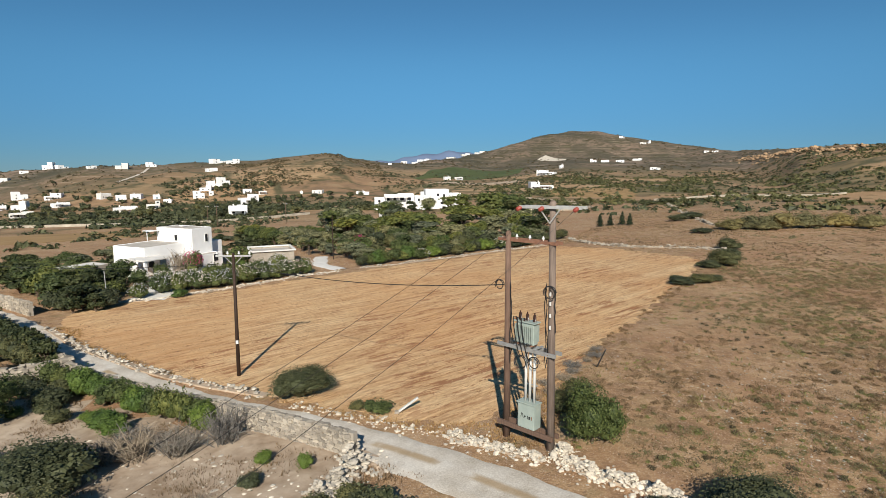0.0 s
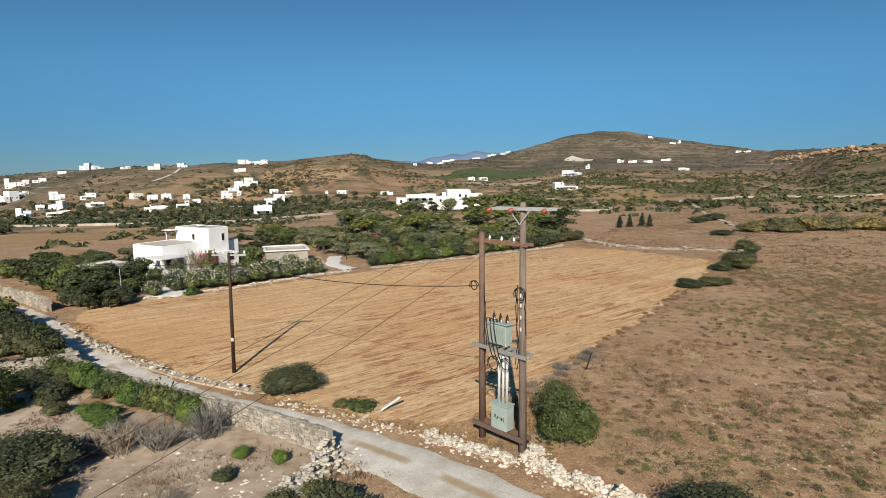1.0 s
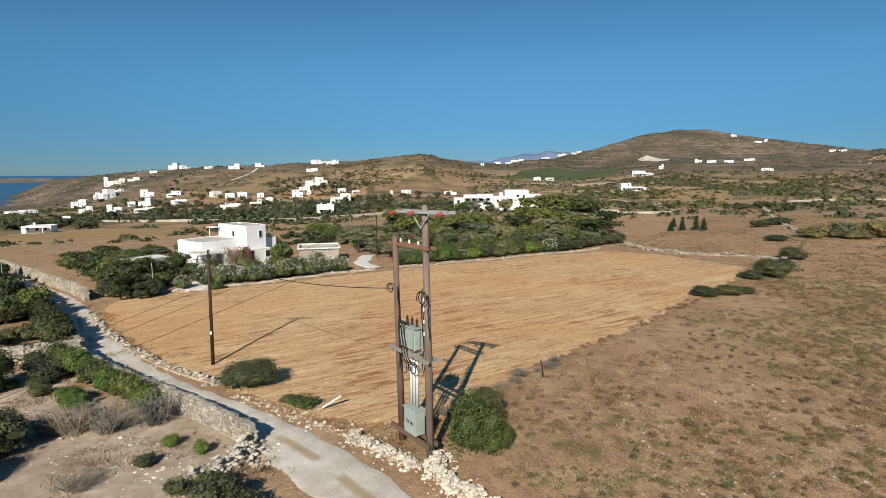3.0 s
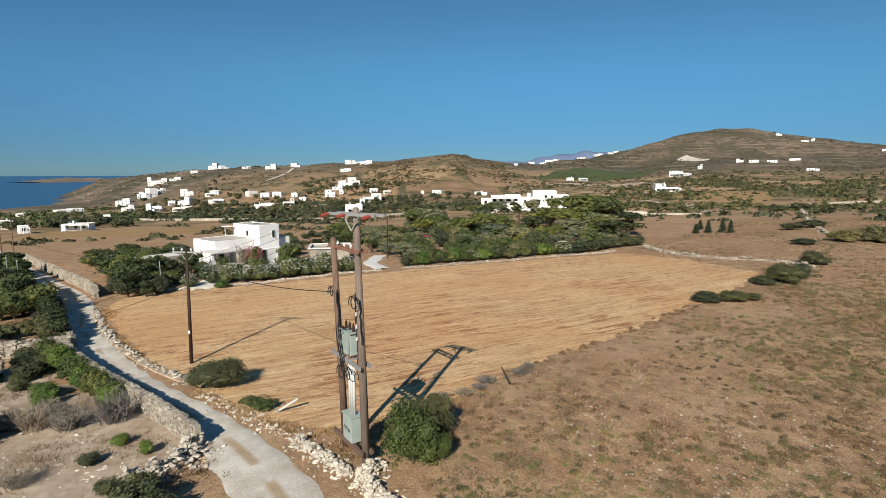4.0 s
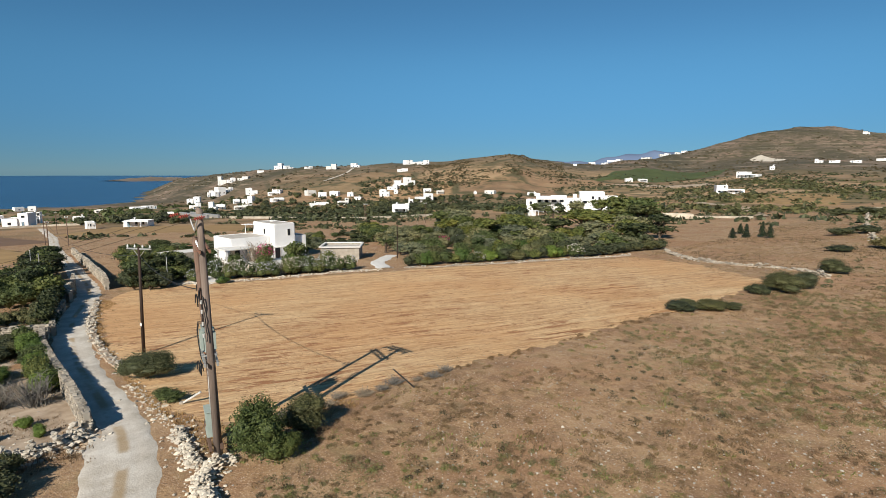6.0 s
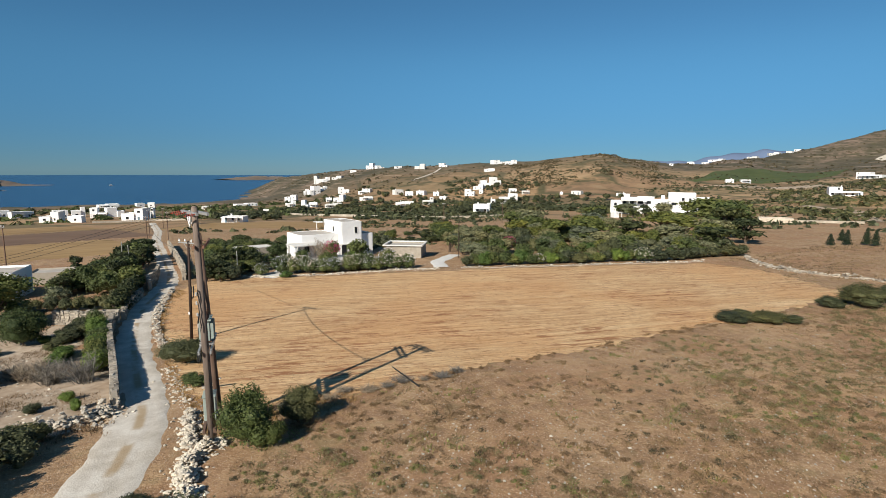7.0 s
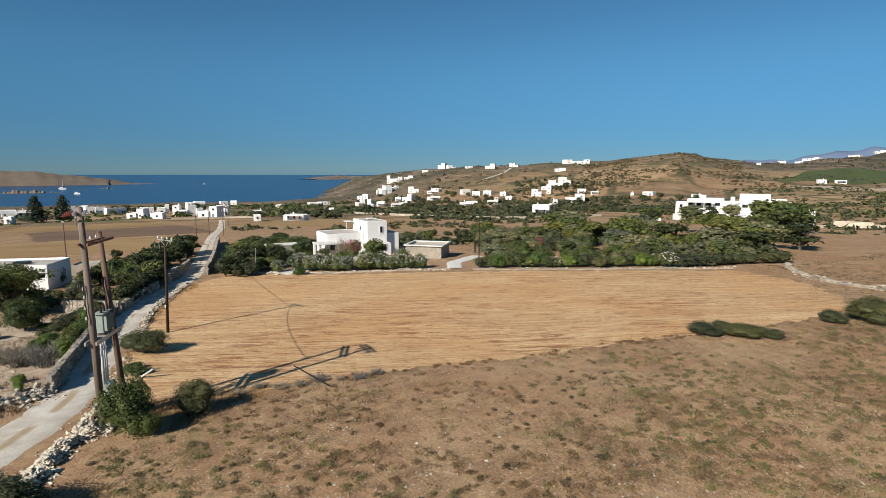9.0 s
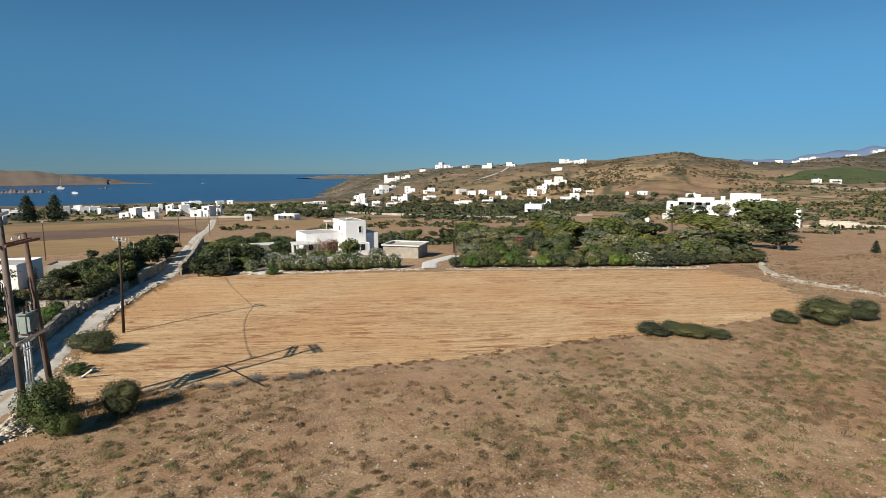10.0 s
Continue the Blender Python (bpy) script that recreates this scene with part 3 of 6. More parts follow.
opening(hs, "window", -72.5, 59.16, 1.0, 0.6, 0.9, 0)
for y in (53.4, 57.2):
    opening(hs, "window", -70.76, y, -1.9, 0.9, 1.2, 90)
opening(hs, "door", -70.76, 55.3, -2.2, 1.1, 2.1, 90, "shutter")
opening(hs, "door", -67.16, 58.6, -2.2, 1.0, 2.0, 90, "glass")
opening(hs, "window", -67.16, 61.6, -2.0, 0.9, 1.1, 90)
for x, y in ((-68.0, 50.4), (-68.0, 54.6), (-71.4, 50.4)):
    bm = bmesh.new()
    box(bm, x, y, -2.6, 0.4, 0.4, 3.0, 0.04)
    part("pillar", bm, M["white"], hs)
bm = bmesh.new()
box(bm, -69.6, 52.4, -0.98, 3.9, 4.8, 0.22, 0.05)
part("portico_roof", bm, M["offwhite"], hs)
bm = bmesh.new()
rod(bm, (-77.6, 58.2, 0.4), (-77.6, 58.2, 1.9), 0.06, seg=8)
box(bm, -77.0, 58.4, 1.93, 2.0, 1.4, 0.08)
part("canopy", bm, M["white"], hs)
bm = bmesh.new()
box(bm, -73.0, 61.0, 2.62, 0.8, 0.8, 0.16, 0.04)
part("roof_hatch", bm, M["white"], hs)
# terrace with low walls
bm = bmesh.new()
box(bm, -63.5, 53.5, -2.95, 4.6, 9.5, 0.5, 0.05)
tagged(part("terrace", bm, M["offwhite"]), "pale paved terrace in front of the house", "terrace", kind="structure")

gs = tagged(root("garden_pavilion", 0, 0, 0), "low garden building with pale flat roof among shrubs", "outbuilding")
volume(gs, -76.0, -72.2, 41.8, 48.4, -4.3, -1.25, "mortar", "offwhite", 0.04, 0.2, 0.08)
opening(gs, "door", -72.16, 45.2, -2.6, 1.0, 2.0, 90, "glass")
an = tagged(root("stone_outbuilding", -60.3, 66.2, -3.6, 48), "low stone outbuilding with white flat roof rim", "outbuilding")
volume(an, -3.1, 3.1, -1.2, 4.4, 0, 2.45, "mortar", "concrete", 0.04)
bm = bmesh.new()
for cx, cy, sx, sy in ((0, -1.3, 6.7, 0.4), (0, 4.5, 6.7, 0.4), (-3.2, 1.6, 0.4, 5.4), (3.2, 1.6, 0.4, 5.4)):
    box(bm, cx, cy, 2.56, sx, sy, 0.2, 0.04)
part("roof_rim", bm, M["offwhite"], an)

# the long house beside the lane
lh = tagged(root("lane_house", -64.2, 15.7, -3.6, -107), "long low white house with flat grey roof", "house")
volume(lh, 0, 15, 0, 6.2, 0, 3.6, "white", "concrete", 0.08, 0.35, 0.3)
volume(lh, 5, 12, -2.6, -0.01, 0, 2.7, "white", "concrete", 0.08)
for x, w in ((1.6, 0.9), (3.4, 0.9), (13.4, 1.1)):
    opening(lh, "window", x, -0.02, 1.7, w, 1.1, 0)
for x in (6.6, 9.8):
    opening(lh, "door", x, -2.62, 1.25, 1.3, 2.1, 0, "glass")
for x, y in ((7, 4.6), (11, 3.2)):
    bm = bmesh.new()
    box(bm, x, y, 3.9, 0.55, 0.55, 1.3, 0.03)
    box(bm, x, y, 4.6, 0.7, 0.7, 0.1, 0.02)
    part("chimney", bm, M["white"], lh)
bm = bmesh.new()
box(bm, 4.0, 3.5, 3.5, 1.6, 1.2, 0.3, 0.03)
part("skylight", bm, M["glass"], lh)
sh = tagged(root("garden_shed", -72.5, 21.5, -4.0, -105), "low shed with grey corrugated roof behind hedge", "shed")
volume(sh, 0, 5.5, 0, 4, 0, 2.0, "mortar", "concrete", 0)

# the white complex beyond the garden trees
wc = tagged(root("white_complex", -119.4, 228.3, -7.4, 34.3), "large white stepped villa complex behind trees", "house")
for x0, x1, y0, y1, h in ((-16, -9.5, 6, 13, 7.0), (-9.48, -2.4, 7, 14, 7.3), (-2.38, 3.2, 2.5, 9, 6.4), (3.22, 14, 7, 15, 9.2), (14.02, 19.5, 5, 12, 7.4), (7.5, 16, 1.5, 6.98, 4.6), (-20.5, -16.02, 8, 13, 5.6), (19.52, 21.2, 6, 9, 6.4), (3.22, 7.4, 3, 6.98, 6.6)):
    volume(wc, x0, x1, y0, y1, 0, h, "white", "offwhite", 0)
for x, y, z, w in ((-14.6, 5.98, 4.9, 1.8), (-11.6, 5.98, 4.9, 1.8), (-8, 6.98, 5.0, 2.2), (-4.6, 6.98, 5.0, 1.8), (-0.6, 2.48, 4.6, 1.0), (1.8, 2.48, 4.4, 0.8), (5.3, 2.98, 4.8, 2.0), (9, 6.98, 6.6, 1.2), (11.8, 6.98, 6.4, 1.0), (16.4, 4.98, 5.4, 1.0), (10, 1.48, 3.0, 1.4), (13.4, 1.48, 3.0, 1.2), (-18.4, 7.98, 4.0, 1.2)):
    opening(wc, "window", x, y, z, w, 1.3, 0)
bm = bmesh.new()
box(bm, 0.9, 2.0, 4.2, 1.6, 1.6, 8.4, 0.1)
part("chimney", bm, M["white"], wc)
bm = bmesh.new()
for px in (-15.4, -12.4, -9.4, -6.2):
    rod(bm, (px, 3.2, 0), (px, 3.2, 5.7), 0.16, seg=8)
box(bm, -10.8, 4.6, 5.8, 10.6, 2.7, 0.18)
part("pergola", bm, M["offwhite"], wc)
bm = bmesh.new()
box(bm, 5, -3.4, 1.4, 12, 0.4, 2.8)
part("garden_wall", bm, M["white"], wc)

# houses by the shore, on the seaward slope, on the ridge and on the inland plain
villa(-366, -37, 17.7, 3.5); villa(-288, -29, 3.5, 3.3); villa(-381, -15, 8.8, 4.4); villa(-386, -9, 6.9, 4.9); villa(-384, -4, 5.6, 4.2); villa(-392, 1, 6.4, 3.9)
villa(-378, 8, 7.6, 3.8); villa(-384, 13, 5.7, 3.6); villa(-297, 21, 9.0, 4.8); villa(-338, 27, 7.1, 4.2); villa(-280, 30, 6.5, 3.0); villa(-346, 35, 7.3, 5.3)
villa(-329, 43, 9.0, 5.4); villa(-329, 51, 9.1, 5.2); villa(-281, 53, 10.8, 5.7); villa(-300, 63, 4.3, 5.2); villa(-592, 72, 19.2, 3.4); villa(-597, 99, 8.2, 3.5)
villa(-598, 108, 7.0, 4.1); villa(-416, 117, 6.9, 2.6); villa(-304, 81, 5.7, 2.2); villa(-216, 66, 2.8, 2.6); villa(-213, 80, 9.9, 2.4); villa(-511, 175, 21.7, 2.2)
villa(-292, 120, 3.2, 2.9); villa(-762, 353, 13.5, 11.8); villa(-736, 355, 11.5, 6.6); villa(-709, 358, 15.9, 4.8); villa(-643, 298, 15.7, 10.7); villa(-651, 314, 8.7, 5.1)
villa(-673, 299, 7.4, 7.4); villa(-603, 251, 14.5, 7.2); villa(-444, 192, 8.8, 4.9); villa(-338, 161, 5.4, 6.9); villa(-403, 194, 7.3, 3.6); villa(-469, 247, 10.8, 7.0)
villa(-497, 250, 6.8, 3.9); villa(-548, 291, 12.5, 6.9); villa(-368, 195, 13.6, 3.4); villa(-505, 293, 14.2, 5.3); villa(-446, 265, 12.6, 3.2); villa(-323, 230, 13.7, 3.6)
villa(-435, 293, 9.5, 4.2); villa(-410, 288, 8.1, 4.0); villa(-737, 425, 12.8, 8.5); villa(-724, 436, 13.5, 4.2); villa(-624, 407, 10.4, 3.0); villa(-733, 396, 10.0, 3.3)
villa(-586, 415, 14.3, 6.4); villa(-584, 450, 13.1, 5.1); villa(-525, 495, 16.7, 4.9); villa(-501, 494, 14.8, 5.4); villa(-470, 433, 12.4, 3.7); villa(-398, 380, 10.7, 7.5)
villa(-391, 361, 10.4, 6.8); villa(-388, 349, 10.3, 4.6); villa(-360, 317, 9.5, 5.7); villa(-363, 332, 3.9, 3.4); villa(-292, 301, 13.9, 6.1); villa(-343, 351, 7.6, 3.3)
villa(-201, 199, 9.5, 4.2); villa(-226, 227, 5.0, 5.7); villa(-406, 297, 9.1, 4.0); villa(-391, 304, 5.9, 3.5); villa(-333, 256, 9.3, 5.1); villa(-363, 291, 6.5, 2.8)
villa(-323, 347, 7.3, 2.7); villa(-277, 356, 9.2, 2.9); villa(-291, 355, 2.6, 2.2); villa(-226, 487, 6.9, 3.0); villa(-222, 505, 8.8, 2.6); villa(-439, 820, 10.8, 3.1)
villa(-429, 829, 23.0, 3.8); villa(-422, 754, 10.2, 2.9); villa(-431, 940, 16.4, 2.5); villa(-390, 658, 5.2, 2.6); villa(-439, 1025, 12.1, 3.5); villa(-118, 198, 2.1, 2.1)
villa(-107, 175, 1.5, 1.7); villa(-244, 370, 11.1, 2.8); villa(-431, 1021, 10.9, 3.3); villa(-415, 1029, 10.9, 3.3); villa(-439, 1117, 11.7, 3.5); villa(-105, 379, 17.5, 5.0)
villa(-151, 555, 20.0, 5.0); villa(-154, 818, 9.4, 4.7); villa(-136, 808, 12.3, 3.1); villa(-120, 834, 12.5, 3.1); villa(-113, 966, 14.3, 3.6); villa(-162, 667, 5.3, 5.3)
villa(-177, 1243, 11.6, 4.6); villa(-131, 1214, 13.4, 3.3); villa(-121, 1234, 6.8, 5.6); villa(-13, 1089, 9.5, 2.9); villa(0, 1073, 11.2, 2.8); villa(-60, 678, 11.2, 3.1)

# ---- power poles ----
def pole_mesh(name, foot, top, r, mat, parent, label=""):
    bm = bmesh.new()
    a, b = Vector(foot), Vector(top)
    rod(bm, a, b, r, r * 0.72, 14)
    rod(bm, b, b + Vector((0, 0, 0.05)), r * 0.72, r * 0.4, 14)
    return part(name, bm, M[mat], parent, label, flat=False)


def pin_insulator(parent, p, mat="porcelain", s=1.0):
    bm = bmesh.new()
    x, y, z = p
    rod(bm, (x, y, z), (x, y, z + 0.14 * s), 0.02 * s, seg=6)
    rod(bm, (x, y, z + 0.10 * s), (x, y, z + 0.16 * s), 0.085 * s, 0.06 * s, 10)
    rod(bm, (x, y, z + 0.16 * s), (x, y, z + 0.26 * s), 0.06 * s, 0.035 * s, 10)
    return part("insulator", bm, M[mat], parent)


def strain_insulator(parent, a, b, mat="redclay"):
    bm = bmesh.new()
    a, b = Vector(a), Vector(b)
    rod(bm, a, b, 0.02, seg=6)
    for i in range(4):
        c = a.lerp(b, 0.25 + 0.18 * i)
        rod(bm, c, a.lerp(b, 0.31 + 0.18 * i), 0.085, 0.05, 10)
    return part("strain_insulator", bm, M[mat], parent)


A0, A1 = Vector((-7.86, 23.25, -1.4)), Vector((-7.7, 22.7, 8.38))
B0, B1 = Vector((-5.6, 22.35, -1.2)), Vector((-5.68, 22.15, 9.72))


def on(a, b, z):
    return a.lerp(b, (z - a.z) / (b.z - a.z))


hp = tagged(root("transformer_pole", 0, 0, 0), "weathered wooden twin pole frame carrying a transformer", "utility pole")
pole_mesh("pole", A0, A1, 0.165, "wood", hp, "reddish brown weathered wooden pole")
pole_mesh("pole", B0, B1, 0.175, "greywood", hp, "taller grey weathered wooden pole")
side = (on(B0, B1, 4) - on(A0, A1, 4))
side.z = 0
side.normalize()
front = Vector((side.y, -side.x, 0))
ang = math.degrees(math.atan2(side.y, side.x))
mid = (on(A0, A1, 4) + on(B0, B1, 4)) / 2


def bar(name, c, length, wy, wz, mat, turn=0.0, parent=None, tilt=0.0):
    bm = bmesh.new()
    box(bm, 0, 0, 0, length, wy, wz, 0.008)
    ob = part(name, bm, M[mat], parent or hp)
    ob.matrix_basis = pose(c[0], c[1], c[2], 0, tilt, ang + turn)
    return ob


# top cross arm on the taller pole, with its V brace
TOP = B1 + Vector((0, 0, -0.22))
bar("cross_arm", TOP + front * 0.2, 2.5, 0.1, 0.12, "steel", 20)
bar("cross_arm", TOP - front * 0.2, 2.5, 0.1, 0.12, "steel", 20)
tdir = Matrix.Rotation(radians(20), 3, "Z") @ side
for s in (-1, 1):
    bm = bmesh.new()
    rod(bm, TOP + front * 0.22 + tdir * 0.45 * s, B1 + front * 0.2 + Vector((0, 0, -0.85)), 0.03, seg=6)
    part("brace", bm, M["steel"], hp)
WIRE = Vector((-0.12, -0.97, -0.2))
ENDS = []
for s in (-1.15, -0.25, 1.1):
    p = TOP + front * 0.24 + tdir * s
    q = p + WIRE * 0.45
    strain_insulator(hp, p, q)
    ENDS.append(q)
# lower cross arms between the two poles
for o in (-0.19, 0.19):
    bar("cross_arm", mid * 1.0 + Vector((0, 0, 8.05 - 4)) + front * o - side * 0.05, 2.95, 0.08, 0.13, "rust")
for s in (-0.55, 0.1, 0.75):
    pin_insulator(hp, mid + Vector((0, 0, 8.12 - 4)) + front * 0.19 + side * s, "porcelain", 0.75)
# platform
PZ = 3.45
for o in (-0.24, 0.24):
    bar("platform_beam", mid + Vector((0, 0, PZ - 4)) + front * o, 2.95, 0.08, 0.16, "steel")
for s in (-0.5, -0.17, 0.17, 0.5):
    bm = bmesh.new()
    box(bm, 0, 0, 0, 0.12, 0.62, 0.05, 0.006)
    part("platform_slat", bm, M["steel"], hp).matrix_basis = pose(*(mid + Vector((0, 0, PZ + 0.11 - 4)) + side * s), 0, 0, ang)
# lower double beam
for o in (-0.22, 0.22):
    bar("timber_beam", mid + Vector((0, 0, -0.15 - 4)) + front * o, 2.85, 0.12, 0.2, "wood")
# bolts and step irons
for z in (8.05, PZ, -0.15):
    for a, b in ((A0, A1), (B0, B1)):
        bm = bmesh.new()
        c = on(a, b, z)
        rod(bm, c - front * 0.32, c + front * 0.32, 0.018, seg=6)
        part("bolt", bm, M["rust"], hp)
# earth strip and cable runs down the poles
rndc = random.Random(5)
for a, b, z0, z1, o in ((A0, A1, 2.6, 6.2, 0.2), (B0, B1, 2.8, 6.4, -0.2), (B0, B1, 3.0, 6.3, -0.26), (A0, A1, 3.0, 6.1, 0.25), (B0, B1, 4.4, 6.2, 0.22)):
    bm = bmesh.new()
    tube(bm, [on(a, b, z0 + (z1 - z0) * i / 8) + side * (o + rndc.uniform(-0.04, 0.04)) + front * rndc.uniform(0.02, 0.12) for i in range(9)], 0.022, 6)
    part("cable", bm, M["cable"], hp)


def coil(bm, c, r, turns, thick, lean=0.3):
    pts = [c + side * (r * math.cos(a)) + Vector((0, 0, r * math.sin(a))) + front * (lean * a / 20) for a in np.linspace(0, turns * 6.28, int(turns * 14))]
    tube(bm, pts, thick, 5)


for c, r in ((mid + Vector((0, 0, -1.1)) - side * 0.15 + front * 0.3, 0.28), (mid + Vector((0, 0, -1.0)) + side * 0.5 + front * 0.28, 0.24), (on(A0, A1, 6.05) - side * 0.4, 0.2), (on(B0, B1, 6.1) + side * 0.1 + front * 0.25, 0.26)):
    bm = bmesh.new()
    coil(bm, c, r, 1.6, 0.022)
    part("cable_loop", bm, M["cable"], hp)
for z in (4.6, 5.1, 5.6, 6.0):
    bm = bmesh.new()
    c = on(B0, B1, z)
    box(bm, *(c + front * 0.2 + side * 0.05), 0.07, 0.07, 0.16, 0.015)
    part("fuse_holder", bm, M["pvc"], hp)

# the transformer on the platform
tr = tagged(root("transformer", *(mid + Vector((0, 0, PZ + 0.135 - 4)) + side * -0.1), ang), "grey-green oil transformer with brown porcelain bushings", "transformer")
tr.matrix_basis = tr.matrix_basis @ Matrix.Diagonal((1.14, 0.75, 0.78, 1))
bm = bmesh.new()
box(bm, 0, 0, 0.68, 0.8, 0.42, 1.2, 0.03)
part("tank", bm, M["green"], tr)
bm = bmesh.new()
box(bm, 0, 0, 1.31, 0.98, 0.62, 0.06, 0.015)
part("lid", bm, M["green"], tr)
for i in range(9):
    for s in (-1, 1):
        bm = bmesh.new()
        box(bm, -0.36 + i * 0.09, s * 0.33, 0.68, 0.02, 0.16, 0.95, 0.004)
        part("cooling_fin", bm, M["green"], tr)
for x in (-0.34, -0.02, 0.3):
    bm = bmesh.new()
    for k in range(5):
        rod(bm, (x, 0.08, 1.34 + k * 0.075), (x, 0.08, 1.41 + k * 0.075), 0.085 - 0.005 * k, 0.055, 10)
    rod(bm, (x, 0.08, 1.7), (x, 0.08, 1.82), 0.025, seg=6)
    part("bushing", bm, M["brown"], tr)
for x in (-0.4, -0.22, -0.04):
    bm = bmesh.new()
    rod(bm, (x, -0.18, 1.34), (x, -0.18, 1.52), 0.045, 0.03, 8)
    part("low_bushing", bm, M["brown"], tr)
    bm = bmesh.new()
    tube(bm, [(x, -0.18, 1.5), (x - 0.02, -0.42, 1.55), (x + 0.02, -0.5, 1.1), (x + 0.1, -0.47, 0.4), (x + 0.18, -0.4, -0.3), (x + 0.2, -0.2, -0.75)], 0.024, 6)
    part("cable", bm, M["cable"], tr)
for s in (-1, 1):
    bm = bmesh.new()
    box(bm, s * 0.3, 0, 0.035, 0.1, 0.56, 0.07, 0.01)
    part("skid", bm, M["rust"], tr)

# the metering cabinet below, with its three conduits
mb = tagged(root("meter_cabinet", *(mid + Vector((0, 0, -0.05 - 4)) + front * 0.02 + side * 0.1), ang), "grey-green metal meter cabinet with three grey conduits", "cabinet")
bm = bmesh.new()
box(bm, 0, 0, 0.56, 0.85, 0.5, 1.1, 0.015)
part("body", bm, M["green"], mb)
bm = bmesh.new()
box(bm, 0, -0.262, 0.54, 0.76, 0.02, 0.96, 0.006)
dr = part("door", bm, M["green"], mb)
bm = bmesh.new()
box(bm, 0.31, -0.285, 0.55, 0.03, 0.03, 0.14, 0.006)
part("handle", bm, M["rust"], dr)
bm = bmesh.new()
for i, (x, w, h, l) in enumerate(((-0.22, 0.03, 0.2, 12), (-0.14, 0.03, 0.2, -12), (-0.03, 0.1, 0.03, 0), (-0.05, 0.03, 0.16, 20), (0.1, 0.03, 0.15, 0), (0.19, 0.07, 0.13, 0), (0.29, 0.03, 0.15, -10))):
    box(bm, x, -0.274, 0.58 - 0.01 * i, w, 0.004, h, ry=l)
part("stencil_mark", bm, M["paint"], dr)
bm = bmesh.new()
box(bm, 0, -0.02, 1.135, 0.93, 0.58, 0.05, 0.012)
part("hood", bm, M["green"], mb)
for x in (-0.2, 0.02, 0.24):
    bm = bmesh.new()
    rod(bm, (x, 0, 1.12), (x, 0, 3.35), 0.06, seg=12)
    rod(bm, (x, 0, 3.3), (x, 0, 3.4), 0.075, seg=12)
    part("conduit", bm, M["pvc"], mb, flat=False)
for z in (1.9, 2.9):
    bm = bmesh.new()
    box(bm, 0.02, 0.075, z, 0.7, 0.03, 0.05)
    part("clamp", bm, M["steel"], mb)

# the tarred pole in the field
tp = tagged(root("tarred_pole", 0, 0, 0), "dark tarred wooden power pole with pale cross arm", "utility pole")
P0, P1 = Vector((-26.8, 25.85, -2.2)), Vector((-26.94, 26.08, 5.8))
pole_mesh("pole", P0, P1, 0.125, "tarwood", tp)
bm = bmesh.new()
box(bm, P1.x, P1.y, P1.z - 0.12, 2.2, 0.09, 0.1, 0.01, 28)
part("cross_arm", bm, M["steel"], tp)
pd = Vector((math.cos(radians(28)), math.sin(radians(28)), 0))
for s in (-1, 1):
    bm = bmesh.new()
    rod(bm, P1 + pd * 0.55 * s + Vector((0, 0, -0.14)), P1 + Vector((0, 0, -0.75)), 0.025, seg=6)
    part("brace", bm, M["steel"], tp)
for s in (-1.0, -0.35, 0.35, 1.0):
    pin_insulator(tp, P1 + pd * s + Vector((0, 0, -0.08)), "porcelain", 1.0)
bm = bmesh.new()
box(bm, -26.72, 25.78, 0.2, 0.16, 0.02, 0.22, 0, 30)
part("plate", bm, M["porcelain"], tp)


def plain_pole(x, y, h, lean=0.0, mat="wood", r=0.11, arm=True):
    z = H(x, y)
    ob = tagged(root("utility_pole", x, y, z), "plain brown wooden power pole", "utility pole", "poles along the lane")
    bm = bmesh.new()
    rod(bm, (0, 0, -0.3), (lean, 0, h), r, r * 0.75, 10)
    part("pole", bm, M[mat], ob)
    if arm:
        bm = bmesh.new()
        box(bm, lean, 0, h - 0.2, 1.5, 0.08, 0.09, 0, 20)
        part("cross_arm", bm, M["steel"], ob)
        for s in (-0.6, 0, 0.6):
            pin_insulator(ob, (lean + s * math.cos(radians(20)), s * math.sin(radians(20)), h - 0.15))


plain_pole(-53.9, 72.9, 7.0, 0.0, "tarwood", 0.09, False)
plain_pole(-108, 34.5, 7.0); plain_pole(-150, 41, 7.5, 0.1); plain_pole(-138, 43.5, 7.0); plain_pole(-196, 52, 7.0)
plain_pole(-150, 139, 7.0); plain_pole(-172, 155, 6.5); plain_pole(-130, 150, 7); plain_pole(-95, 12, 7)
for x, y, h in ((-68.5, 25.8, 5.0), (-67.0, 26.4, 4.6)):
    ob = tagged(root("mast", x, y, H(x, y)), "thin grey metal mast among the hedges", "mast")
    bm = bmesh.new()
    rod(bm, (0, 0, -0.2), (0, 0, h), 0.06, 0.045, 8)
    part("tube", bm, M["steel"], ob)
    bm = bmesh.new()
    rod(bm, (0, 0, h), (0, 0, h + 0.08), 0.07, 0.03, 8)
    part("cap", bm, M["steel"], ob)
lp = tagged(root("gate_post_lamp", -58.2, 38.3, H(-58.2, 38.3)), "thin leaning metal post on a pale stone block", "post")
bm = bmesh.new()
box(bm, 0, 0, 0.5, 0.7, 0.7, 1.3, 0.06)
part("block", bm, M["mortar"], lp)
bm = bmesh.new()
rod(bm, (0, 0, 1.1), (-0.25, 0.1, 3.6), 0.05, 0.04, 8)
part("post", bm, M["steel"], lp)


def wire(name, a, b, drop, r, label):
    bm = bmesh.new()
    tube(bm, sag(a, b, drop), r, 5)
    tagged(part(name, bm, M["cable"]), label, "cable")


